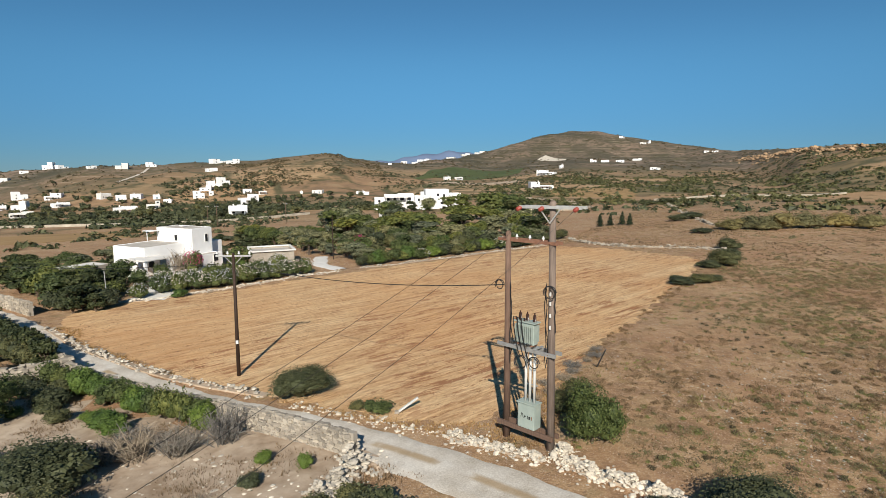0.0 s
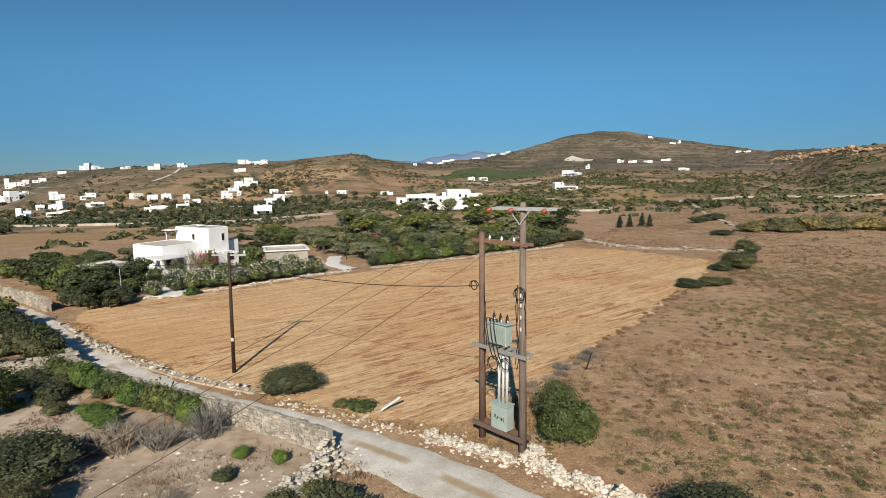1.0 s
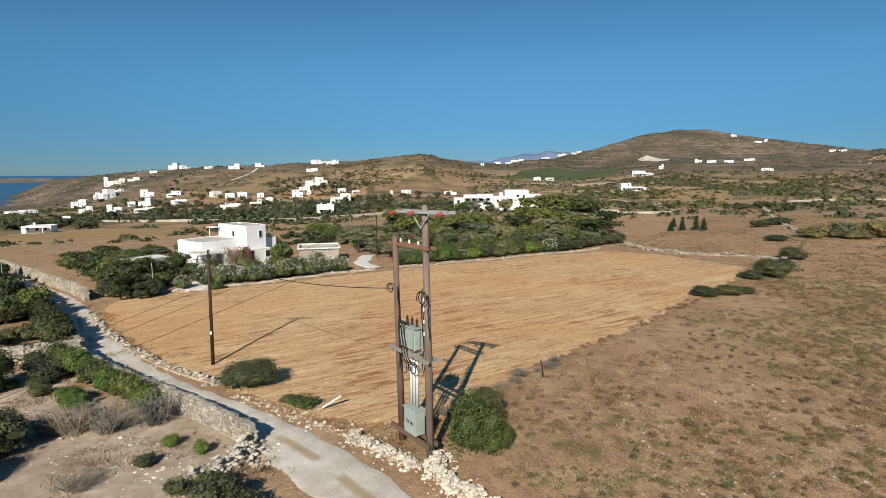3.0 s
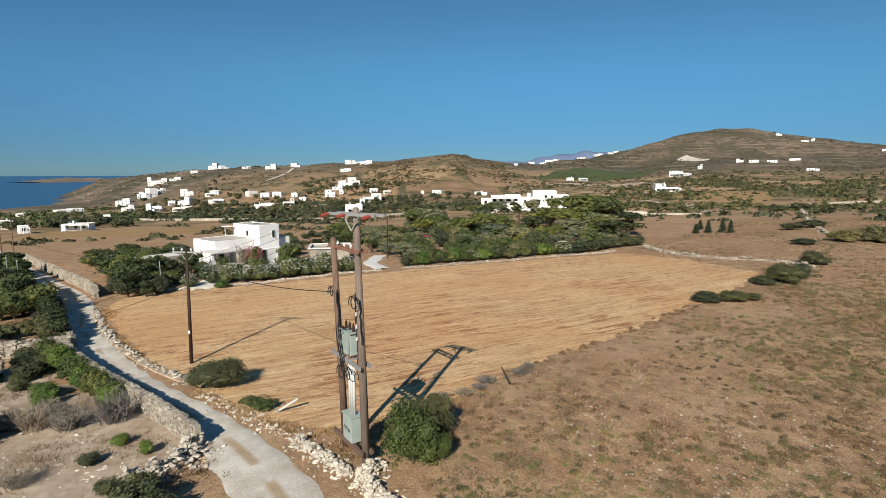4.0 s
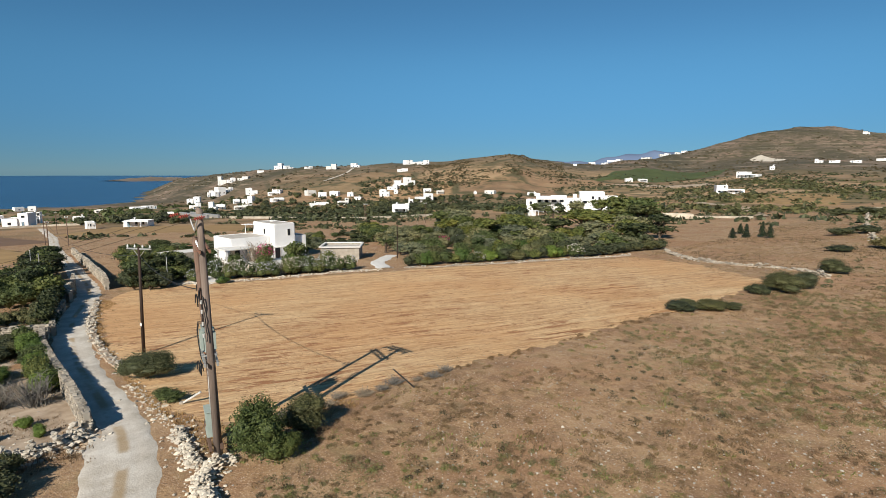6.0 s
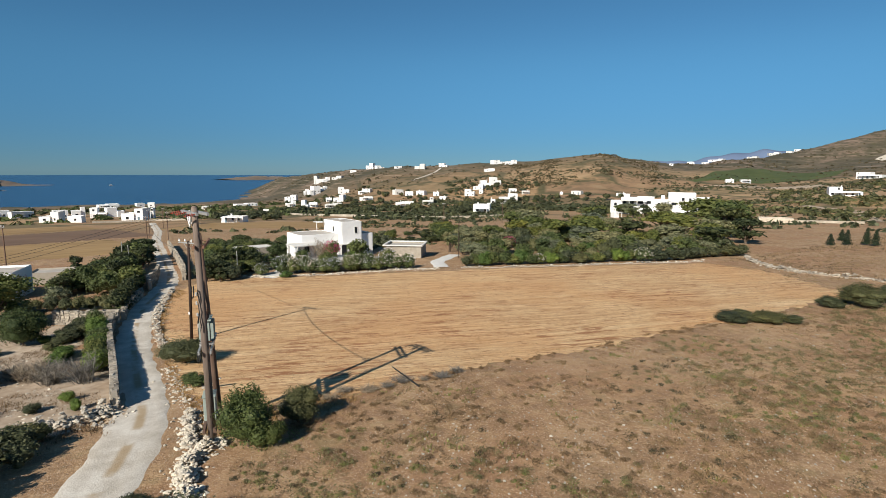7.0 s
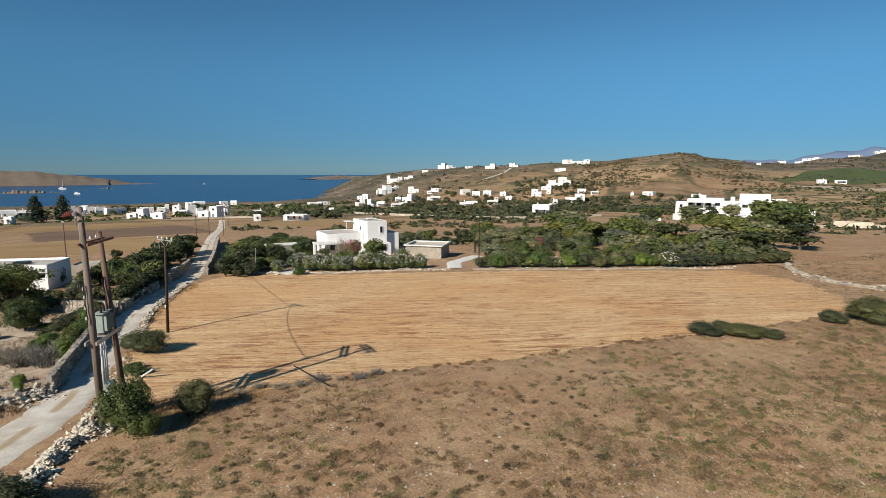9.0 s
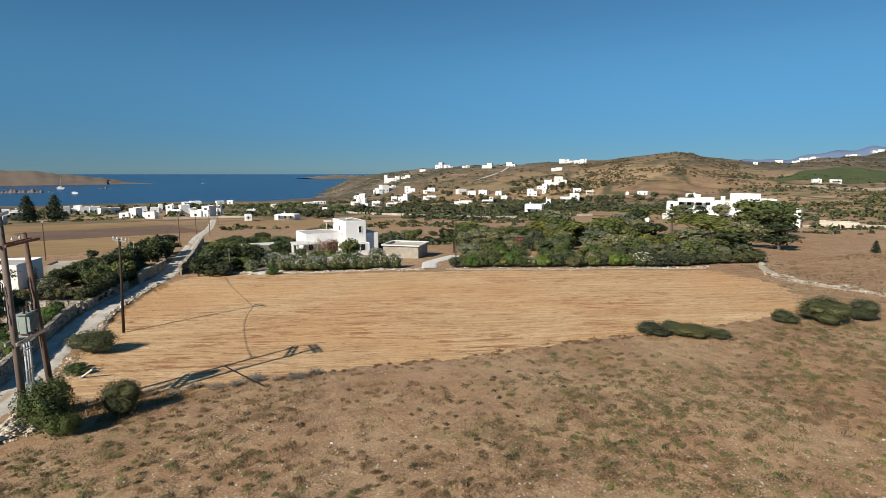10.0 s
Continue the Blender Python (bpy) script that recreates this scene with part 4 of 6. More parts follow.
wire("service_cable", on(A0, A1, 6.05) - side * 0.2, P1 + Vector((0, 0, -0.6)), 0.5, 0.022, "thick black twisted service cable between poles")
END = Vector((-14.4, -48.0, H(-14.4, -48.0) + 8.6))
plain_pole(-14.4, -48.0, 8.8)
for q, s in zip(ENDS, (-1.15, -0.25, 1.1)):
    wire("power_line", q, END + Vector((s, 0.1, 0)), 4.2, 0.006, "thin bare overhead power line wire")
wire("lane_cable", P1 + Vector((0, 0, -0.6)), Vector((-108, 34.5, H(-108, 34.5) + 6.6)), 1.6, 0.018, "black twisted cable along the lane")

# ---- plants ----
def ball(rng, sub, rough):
    bm = bmesh.new()
    bmesh.ops.create_icosphere(bm, subdivisions=sub, radius=1.0)
    v = np.array([p.co[:] for p in bm.verts])
    f = np.array([[q.index for q in g.verts] for g in bm.faces])
    bm.free()
    ph = rng.uniform(0, 6.28, (4, 3))
    k = rng.uniform(1.5, 4.5, (4, 3))
    d = sum(np.sin(v @ np.diag(k[i]) + ph[i]).sum(1) for i in range(4)) / 12
    return v * (1 + rough * d)[:, None], f


def cards(rng, pts, nrm, size, thin=0.6):
    """Small leaf faces at pts, turned at random about their normals: four corners each."""
    n = len(pts)
    d = nrm + rng.normal(0, 0.55, (n, 3))
    d /= np.linalg.norm(d, axis=1)[:, None] + 1e-9
    a = np.cross(d, rng.normal(0, 1, (n, 3)))
    a /= np.linalg.norm(a, axis=1)[:, None] + 1e-9
    b = np.cross(d, a)
    s = size * rng.uniform(0.6, 1.4, (n, 1))
    q = np.stack([pts - a * s, pts - b * s * thin, pts + a * s, pts + b * s * thin], 1)
    return q.reshape(-1, 3), np.arange(4 * n).reshape(-1, 4)


def foliage(rng, blobs, n, size, core=0.8, depth=0.28, rough=0.35, sub=2, thin=0.6):
    """A crown from uneven lumps: an inner body and a skin of leaf clumps that sticks out unevenly."""
    V, F, k = [], [], 0
    vol = np.array([b[3] * b[4] for b in blobs])
    for b, share in zip(blobs, vol / vol.sum()):
        c, r = np.array(b[:3]), np.array((b[3], b[3], b[4]))
        v, f = ball(rng, sub, rough)
        V.append(c + v * r * core)
        F += (f + k).tolist()
        k += len(v)
        m = max(20, int(n * share))
        d = rng.normal(0, 1, (m, 3))
        d /= np.linalg.norm(d, axis=1)[:, None]
        d[:, 2] = np.where(d[:, 2] < -0.5, -d[:, 2], d[:, 2])
        lump = 1 + 0.16 * np.sin(d @ rng.uniform(3, 7, 3) + 1) + 0.1 * np.sin(d @ rng.uniform(8, 14, 3))
        p = c + d * r * (lump * (1 - depth * rng.random(m) ** 1.5 + 0.06))[:, None]
        v, f = cards(rng, p, d, size, thin)
        V.append(v)
        F += (f + k).tolist()
        k += len(v)
    V = np.concatenate(V)
    V[:, 2] = np.maximum(V[:, 2], -0.15)
    return V, F


def stems(rng, n, h, spread, r, name, parent, mat="bark"):
    bm = bmesh.new()
    tube(bm, [(0, 0, -0.15), (spread * 0.2, 0, h * 0.3), (spread * 0.15, spread * 0.25, h)], r, 6)
    return part(name, bm, M[mat], parent)


PLANTS = {}


def plant(kind, x, y, w, h, variant=None, dz=0.0, label="", sq=1.0):
    """One plant of a kind, w metres across and h high; plants of a kind share a few meshes."""
    rnd = random.Random(int(x * 31 + y * 57 + w * 11))
    spec = KINDS[kind]
    v = rnd.randrange(spec["variants"]) if variant is None else variant
    m = pose(x, y, H(x, y) + dz, 0, 0, rnd.uniform(0, 360)) @ Matrix.Diagonal((w, w * sq, h, 1))
    if (kind, v) not in PLANTS:
        PLANTS[kind, v] = spec["make"](kind, spec, np.random.default_rng(spec["seed"] + v * 17))
        ob = PLANTS[kind, v]
        tagged(ob, spec["label"], spec["category"], spec["group"])
        ob.matrix_basis = m
    else:
        src = PLANTS[kind, v]
        keep = src.scale.copy()
        ob = copy_thing(src, m @ Matrix.Diagonal((1 / keep.x, 1 / keep.y, 1 / keep.z, 1)))
    if label:
        ob["label"] = label
    return ob


def make_shrub(kind, spec, rng):
    """A shrub of unit size: foliage with stems under it."""
    b = [(0, 0, 0.42, 0.36, 0.46)]
    for i in range(spec["lumps"]):
        a, r = rng.uniform(0, 6.28), rng.uniform(0.12, 0.3)
        b.append((r * math.cos(a), r * math.sin(a), rng.uniform(0.25, 0.68), rng.uniform(0.14, 0.25), rng.uniform(0.18, 0.3)))
    V, F = foliage(rng, b, spec["n"], spec["leaf"], spec.get("core", 0.8), sub=spec.get("sub", 2))
    ob = sheet(kind, V, F, M[spec["mat"]])
    st = stems(rng, 5, 0.5, 0.2, 0.02, "stem", ob)
    if "flower" in spec:
        d = rng.normal(0, 1, (spec["flowers"], 3))
        d /= np.linalg.norm(d, axis=1)[:, None]
        d[:, 2] = np.abs(d[:, 2])
        V, F = cards(rng, np.array((0, 0, 0.45)) + d * (0.43, 0.43, 0.5) * rng.uniform(0.9, 1.05, (len(d), 1)), d, 0.022, 0.9)
        fl = sheet("blossoms", V, F, M[spec["flower"]], ob)
        tagged(fl, spec["flower_label"])
    return ob


def make_tree(kind, spec, rng):
    """A tree of unit size: tapered trunk with limbs, and a crown of many leaf clumps."""
    ob = new(kind)
    bm = bmesh.new()
    fork = spec["fork"]
    rod(bm, (0, 0, -0.06), (0.02, 0.01, fork), 0.045, 0.03, 8)
    b = []
    for i in range(spec["lumps"]):
        a, r = i * 2.4 + rng.uniform(-0.3, 0.3), rng.uniform(0.1, 0.32)
        z = rng.uniform(fork + 0.12, 0.84)
        tip = (r * math.cos(a), r * math.sin(a), z)
        rod(bm, (0.02, 0.01, fork * rng.uniform(0.7, 1)), tip, 0.022, 0.008, 6)
        b.append((*tip, rng.uniform(0.15, 0.24), rng.uniform(0.11, 0.2)))
    b.append((0, 0, 0.8, 0.26, 0.17))
    part("trunk", bm, M["bark"], ob)
    V, F = foliage(rng, b, spec["n"], spec["leaf"], spec.get("core", 0.7), sub=spec.get("sub", 2))
    sheet("crown", V, F, M[spec["mat"]], ob)
    return ob


def make_cypress(kind, spec, rng):
    ob = new(kind)
    bm = bmesh.new()
    rod(bm, (0, 0, -0.05), (0, 0, 0.9), 0.05, 0.01, 8)
    part("trunk", bm, M["bark"], ob)
    tiers = spec["lumps"]
    b = [(rng.uniform(-0.03, 0.03), rng.uniform(-0.03, 0.03), 0.1 + 0.84 * i / tiers, 0.46 * (1 - i / tiers) ** 0.75 + 0.05, 0.6 / tiers) for i in range(tiers)]
    V, F = foliage(rng, b, spec["n"], spec["leaf"], 0.7, sub=1)
    sheet("crown", V, F, M[spec["mat"]], ob)
    return ob


def make_palm(kind, spec, rng):
    ob = new(kind)
    bm = bmesh.new()
    rod(bm, (0, 0, -0.05), (0.01, 0, spec["fork"]), 0.07, 0.05, 10)
    part("trunk", bm, M["bark"], ob)
    V, F = [], []
    for i in range(spec["n"]):
        a, lift = rng.uniform(0, 6.28), rng.uniform(-0.5, 1.2)
        L = rng.uniform(0.38, 0.55)
        u = np.array((math.cos(a), math.sin(a), 0))
        w = np.array((-math.sin(a), math.cos(a), 0))
        for s in range(7):
            t0 = s / 7
            c = np.array((0, 0, spec["fork"])) + u * L * math.cos(lift * (1 - t0 * 0.6)) * t0 + np.array((0, 0, 1)) * (L * math.sin(lift) * t0 - 0.35 * L * t0 * t0)
            for sg in (-1, 1):
                k = len(V)
                wid = 0.10 * (1 - 0.6 * t0) + 0.02
                V += [c, c + w * sg * wid + u * 0.07 - np.array((0, 0, 0.03)), c + u * L / 8]
                F.append([k, k + 1, k + 2])
    sheet("crown", np.array(V), F, M[spec["mat"]], ob)
    return ob


def make_bare(kind, spec, rng):
    """A leafless shrub of thin twigs."""
    bm = bmesh.new()
    for _ in range(spec["n"]):
        a, t = rng.uniform(0, 6.28), rng.uniform(0.1, 0.5)
        p = Vector((rng.uniform(-0.2, 0.2), rng.uniform(-0.2, 0.2), -0.05))
        q = p + Vector((t * math.cos(a), t * math.sin(a), rng.uniform(0.4, 1.0)))
        rod(bm, p, q, 0.010, 0.005, 4)
        for _ in range(4):
            r = p.lerp(q, rng.uniform(0.4, 0.95))
            rod(bm, r, r + Vector((rng.normal(0, 0.13), rng.normal(0, 0.13), rng.uniform(0.05, 0.3))), 0.008, 0.003, 3)
    return part(kind, bm, M["dry"])


KINDS = dict(
    bank_lentisk=dict(make=make_shrub, variants=2, seed=3, lumps=13, n=9000, leaf=0.015, sub=2, core=0.72, mat="lentisk", label="dense dark green rounded lentisk bush by the lane", category="bush", group="lentisk bushes"),
    lane_bush=dict(make=make_shrub, variants=2, seed=13, lumps=13, n=9000, leaf=0.017, sub=2, core=0.66, mat="laneleaf", label="leafy mid-green bush by the lane", category="bush", group="green bushes"),
    lentisk_bush=dict(make=make_shrub, variants=3, seed=1, lumps=9, n=1150, leaf=0.036, sub=1, mat="lentisk", label="dense dark green rounded lentisk bush on dry ground", category="bush", group="lentisk bushes"),
    green_bush=dict(make=make_shrub, variants=3, seed=11, lumps=9, n=1150, leaf=0.036, sub=1, mat="leaf", label="leafy mid-green bush beside the lane", category="bush", group="green bushes"),
    bright_bush=dict(make=make_shrub, variants=2, seed=21, lumps=7, n=1800, leaf=0.03, mat="bright", label="fresh bright green rounded garden shrub", category="bush", group="garden shrubs"),
    oleander=dict(make=make_shrub, variants=4, seed=31, lumps=8, n=1200, leaf=0.036, sub=1, mat="leaf", flower="blossom", flowers=170, flower_label="white oleander blossoms", label="white-flowering oleander bush in the garden hedge", category="bush", group="oleander hedge"),
    pink_oleander=dict(make=make_shrub, variants=1, seed=41, lumps=8, n=1500, leaf=0.032, mat="leaf", flower="pink", flowers=260, flower_label="magenta blossoms", label="magenta-flowering garden shrub in full bloom", category="bush", group="flowering shrubs"),
    olive_tree=dict(make=make_tree, variants=3, seed=51, lumps=11, n=1000, leaf=0.044, sub=1, fork=0.12, mat="olive", label="grey-green olive tree in the garden", category="tree", group="garden trees"),
    pine_tree=dict(make=make_tree, variants=3, seed=61, lumps=9, n=1000, leaf=0.044, sub=1, fork=0.3, mat="pine", label="yellow-green spreading pine tree", category="tree", group="garden trees"),
    broad_tree=dict(make=make_tree, variants=3, seed=71, lumps=11, n=1000, leaf=0.044, sub=1, fork=0.12, mat="leaf", label="dark green broad-leaved tree", category="tree", group="garden trees"),
    dark_tree=dict(make=make_tree, variants=2, seed=81, lumps=11, n=1000, leaf=0.044, sub=1, fork=0.1, mat="darkleaf", label="dark dense tree with rounded crown", category="tree", group="garden trees"),
    garden_pine=dict(make=make_tree, variants=1, seed=85, lumps=16, n=9000, leaf=0.017, sub=1, fork=0.16, core=0.6, mat="laneleaf", label="broad spreading green tree in the lane garden", category="tree", group="garden trees"),
    cypress=dict(make=make_cypress, variants=2, seed=91, lumps=9, n=1400, leaf=0.035, mat="cypress", label="tall dark conical conifer", category="tree", group="conifers"),
    palm_tree=dict(make=make_palm, variants=2, seed=101, n=44, fork=0.62, mat="palm", label="palm tree with drooping fronds", category="palm", group="palms"),
    yucca=dict(make=make_palm, variants=2, seed=111, n=60, fork=0.38, mat="palm", label="low spiky yucca with arching leaves", category="yucca", group="palms"),
    bare_shrub=dict(make=make_bare, variants=2, seed=121, n=70, mat="dry", label="leafless grey-brown dry shrub", category="bush", group="dry shrubs"),
    olive_bush=dict(make=make_shrub, variants=2, seed=151, lumps=9, n=1000, leaf=0.036, sub=1, mat="olive", label="rounded grey-green olive bush in the garden", category="bush", group="garden shrubs"),
    reed_thicket=dict(make=make_shrub, variants=2, seed=141, lumps=8, n=1600, leaf=0.03, sub=1, mat="greytuft", label="grey-green reed thicket on the far pasture", category="reeds", group="reeds"),
    village_tree=dict(make=make_shrub, variants=4, seed=131, lumps=7, n=220, leaf=0.07, sub=1, mat="lentisk", label="dark green tree beside village houses", category="tree", group="village trees"),
)

# by the lane and the twin pole
plant("bank_lentisk", -20.2, 24.2, 4.3, 1.9, 0, sq=0.75)
plant("lane_bush", -4.1, 23.4, 2.8, 2.7, 0, label="full leafy bush growing behind the twin pole")
plant("lane_bush", -3.3, 24.3, 1.3, 1.3, 1)
plant("bank_lentisk", -5.4, 26.3, 2.6, 1.9, 1)
plant("green_bush", -14.9, 23.6, 1.8, 0.75, 2); plant("lentisk_bush", -16.2, 23.5, 1.1, 0.5, 2)
plant("bank_lentisk", 1.6, 19.4, 4.6, 1.7, 1, label="broad dark green bush on the road bank", sq=0.7)
plant("bank_lentisk", -0.9, 18.6, 1.8, 0.9, 0)
for x, y, w, h in ((-1.9, 62.2, 2.2, 0.6), (-2.8, 63.4, 1.8, 0.5), (-0.6, 74, 1.8, 0.7)):
    plant("lentisk_bush", x, y, w, h)
plant("bank_lentisk", 1.6, 75.6, 4.6, 2.2, 0); plant("bank_lentisk", 2.6, 79.4, 3.0, 1.9, 1); plant("bank_lentisk", 2.6, 92.6, 4.2, 1.8, 1); plant("bank_lentisk", 0.3, 72.6, 2.4, 1.1, 1); plant("bank_lentisk", -2.4, 60.8, 3.0, 0.9, 1); plant("bank_lentisk", -0.5, 62.9, 3.2, 0.95, 0); plant("bank_lentisk", 0.8, 64.0, 2.0, 0.7, 1)
for i in range(10):
    rnd = random.Random(900 + i)
    p = along(FIELD_E, 100)[int(4 + i * 2)]
    plant("bare_shrub", p[0] + 0.4 + rnd.uniform(-0.3, 0.4), p[1], rnd.uniform(0.7, 1.4), rnd.uniform(0.25, 0.45))
# the garden plot south of the lane
plant("bank_lentisk", -23.8, 12.2, 4.4, 2.3, 0, label="dark olive-green dense bush on the stony plot"); plant("bank_lentisk", -20.6, 10.2, 3.2, 1.8, 1); plant("lentisk_bush", -25.0, 13.0, 2.4, 1.5, 0); plant("bare_shrub", -16.5, 13.2, 1.6, 0.8); plant("lentisk_bush", -16.0, 15.6, 1.2, 0.6); plant("bare_shrub", -24.5, 16.6, 1.8, 0.8)
plant("bare_shrub", -22.6, 15.6, 2.6, 1.4); plant("bare_shrub", -21.2, 16.6, 2.2, 1.4); plant("bare_shrub", -23.6, 14.8, 1.8, 1.0); plant("bare_shrub", -20.0, 18.4, 2.2, 1.8)
for i in range(15):
    rnd = random.Random(300 + i)
    u = i / 14
    x, y = -36.8 + 14.8 * u, 20.9 - 1.15 * u
    plant("bright_bush" if rnd.random() < 0.3 else "green_bush", x + rnd.uniform(-0.3, 0.3), y - 0.45 + rnd.uniform(-0.3, 0.2), rnd.uniform(1.5, 2.2), rnd.uniform(1.4, 2.0))
for x, y, w, h in ((-27.5, 17.4, 2.2, 1.0), (-26.2, 17.0, 1.8, 0.9), (-28.6, 17.6, 1.8, 0.8), (-16.8, 17.3, 1.0, 0.7), (-14.8, 17.6, 0.8, 0.8), (-33.8, 16.4, 1.4, 0.7)):
    plant("bright_bush", x, y, w, h)
for x, y, w, h in ((-36.2, 18.9, 2.4, 1.1), (-34.2, 18.2, 2.2, 1.0), (-38.0, 19.3, 2.0, 1.1), (-32.4, 17.6, 1.8, 0.9), (-30.6, 16.8, 1.6, 0.8), (-11.2, 15.9, 1.6, 1.0), (-10.0, 15.0, 2.2, 1.5), (-7.8, 13.6, 3.0, 1.8), (-8.6, 15.4, 1.8, 1.1), (-12.4, 15.2, 1.4, 0.8), (-5.6, 13.2, 2.6, 1.5)):
    plant("lentisk_bush", x, y, w, h)
for i in range(9):
    plant("lentisk_bush", -41.6 - i * 0.75, 21.9 + i * 0.14, 1.9, 1.7 + 0.1 * (i % 3), label="clipped dark green hedge bush above the stone wall")
for i in range(8):
    plant("lentisk_bush", -46.5 - i * 0.4, 21.5 - i * 1.1, 1.9, 1.6, label="clipped dark green hedge bush above the stone wall")
plant("lane_bush", -33.8, 15.0, 4.0, 3.2, 1, label="round feathery green tree on the stony plot"); plant("garden_pine", -41.4, 12.6, 7.6, 5.2); plant("broad_tree", -46, 9.5, 4.6, 3.4)
plant("olive_tree", -51, 17.6, 3.2, 2.2); plant("lentisk_bush", -44, 15.5, 3.0, 1.6); plant("lentisk_bush", -28.5, 11, 3.2, 1.7); plant("lentisk_bush", -32, 9.5, 3.0, 1.5)
plant("pink_oleander", -62.2, 14.2, 2.6, 3.2); plant("pink_oleander", -61.5, 22.6, 2.8, 2.0); plant("pink_oleander", -63.4, 24.0, 2.6, 1.8)
for i in range(26):
    rnd = random.Random(500 + i)
    u = i / 25
    plant(rnd.choice(("dark_tree", "dark_tree", "broad_tree")), -58 - 38 * u + rnd.uniform(-1, 1), 24.6 + 8.0 * u + rnd.uniform(-2.6, 0.9), rnd.uniform(3, 4.6), rnd.uniform(2.8, 4.0))
for i in range(26):
    rnd = random.Random(560 + i)
    x, y = rnd.uniform(-76, -54), rnd.uniform(20.5, 26.5)
    if y < 25.5 - (x + 56) * 0.15:
        plant(rnd.choice(("dark_tree", "dark_tree", "green_bush", "broad_tree")), x, y, rnd.uniform(2.8, 4.4), rnd.uniform(2.0, 3.2))
for i in range(12):
    rnd = random.Random(590 + i)
    x, y = rnd.uniform(-54, -37), rnd.uniform(2, 11)
    plant(rnd.choice(("olive_tree", "green_bush", "lentisk_bush", "dark_tree")), x, y, rnd.uniform(2.2, 3.8), rnd.uniform(1.2, 2.2))
for i in range(9):
    rnd = random.Random(620 + i)
    plant(rnd.choice(("dark_tree", "broad_tree", "lentisk_bush")), -60.5 + rnd.uniform(-4, 5), 19.0 + rnd.uniform(-1.5, 1.8), rnd.uniform(2.6, 3.8), rnd.uniform(1.8, 2.6))
for x, y, w, h in ((-31.2, 10.6, 1.7, 0.8), (-31.2, 11.8, 1.9, 0.9), (-31.6, 13.1, 1.8, 0.9)):
    plant("bright_bush", x, y, w, h, label="low green fig bush on the stony plot")
for x, y, w, h in ((-33.0, 18.0, 2.2, 1.3), (-34.1, 18.9, 2.0, 1.2), (-37.3, 10.2, 3.4, 1.4), (-23.0, 12.4, 3.6, 1.9)):
    plant("lentisk_bush", x, y, w, h)
plant("lentisk_bush", -56.6, 37.0, 3.4, 2.4, 0); plant("dark_tree", -58.0, 35.6, 3.6, 2.8); plant("lentisk_bush", -60.5, 34.6, 3.2, 2.2, 1)
for i in range(13):
    plant("dark_tree", -40.5 - i * 1.35, 22.2 + i * 0.3, 2.5, 1.9 + 0.15 * (i % 4), label="dark clipped hedge shrub beside the lane")
plant("dark_tree", -57.4, 34.2, 3.4, 2.8); plant("dark_tree", -55.6, 35.4, 2.4, 1.9)
# the corner garden between lane and house
for x, y, w, h, k in ((-60.4, 36.4, 4.0, 3.4, "dark_tree"), (-63.5, 36.2, 4.2, 3.6, "broad_tree"), (-66.5, 37.2, 4.4, 3.8, "broad_tree"), (-62.2, 39.2, 4.0, 3.6, "dark_tree"), (-70, 38, 4.6, 3.6, "broad_tree"), (-66.4, 41.2, 4.0, 3.4, "broad_tree"), (-74, 39.5, 4.8, 3.8, "dark_tree"), (-79, 41, 4.6, 3.2, "broad_tree"), (-70, 43.5, 4, 3.0, "broad_tree"), (-59, 37.8, 3.0, 2.6, "lentisk_bush"), (-84, 42, 5, 3.2, "dark_tree")):
    plant(k, x, y, w, h)
plant("palm_tree", -66.0, 38.6, 4.4, 4.6); plant("yucca", -64.3, 42.2, 3.2, 3.0); plant("yucca", -63.2, 45.6, 2.8, 2.8); plant("palm_tree", -69.5, 40.2, 4.4, 4.8); plant("yucca", -66.8, 44.2, 3.4, 3.4); plant("broad_tree", -68.2, 47.2, 3.8, 3.4); plant("green_bush", -65.5, 47.5, 2.8, 2.4); plant("green_bush", -64.4, 50.2, 2.8, 2.6)
plant("yucca", -56.5, 60.2, 3.0, 2.8); plant("yucca", -59.8, 56.8, 2.4, 2.6); plant("pink_oleander", -64.5, 55.0, 3.4, 3.6, label="magenta bougainvillea climbing over the house pergola"); plant("bare_shrub", -65.2, 53.8, 3.4, 3.8)
plant("oleander", -57.0, 41.2, 2.6, 1.9)
# the hedge along the field
hedge = along([(-55.2, 44), (-53.2, 47.5), (-50.5, 53), (-47.6, 60)], 13)
for i, (x, y) in enumerate(hedge):
    rnd = random.Random(700 + i)
    plant("oleander", x - 1.2 + rnd.uniform(-0.5, 0.3), y + rnd.uniform(-0.4, 0.4), rnd.uniform(2.5, 3.5), rnd.uniform(2.0, 2.8))
    if i % 2:
        plant(rnd.choice(("oleander", "green_bush", "broad_tree")), x - 3.6 + rnd.uniform(-0.5, 0.5), y + rnd.uniform(-1, 1), rnd.uniform(2.6, 3.6), rnd.uniform(2.2, 3.2))
plant("bright_bush", -54.2, 53.6, 3.2, 2.9); plant("broad_tree", -56.8, 55.8, 4.2, 4.2); plant("bright_bush", -53.0, 43.2, 2.2, 1.0)
hedge2 = along([(-44.4, 67.6), (-41.5, 73.5), (-37, 82), (-31.5, 92.5)], 20)
for i, (x, y) in enumerate(hedge2):
    rnd = random.Random(740 + i)
    plant(rnd.choice(("oleander", "green_bush", "green_bush", "bright_bush", "lentisk_bush")), x - 1.2 + rnd.uniform(-0.6, 0.4), y + rnd.uniform(-0.4, 0.4), rnd.uniform(2.3, 3.6), rnd.uniform(1.6, 2.5))
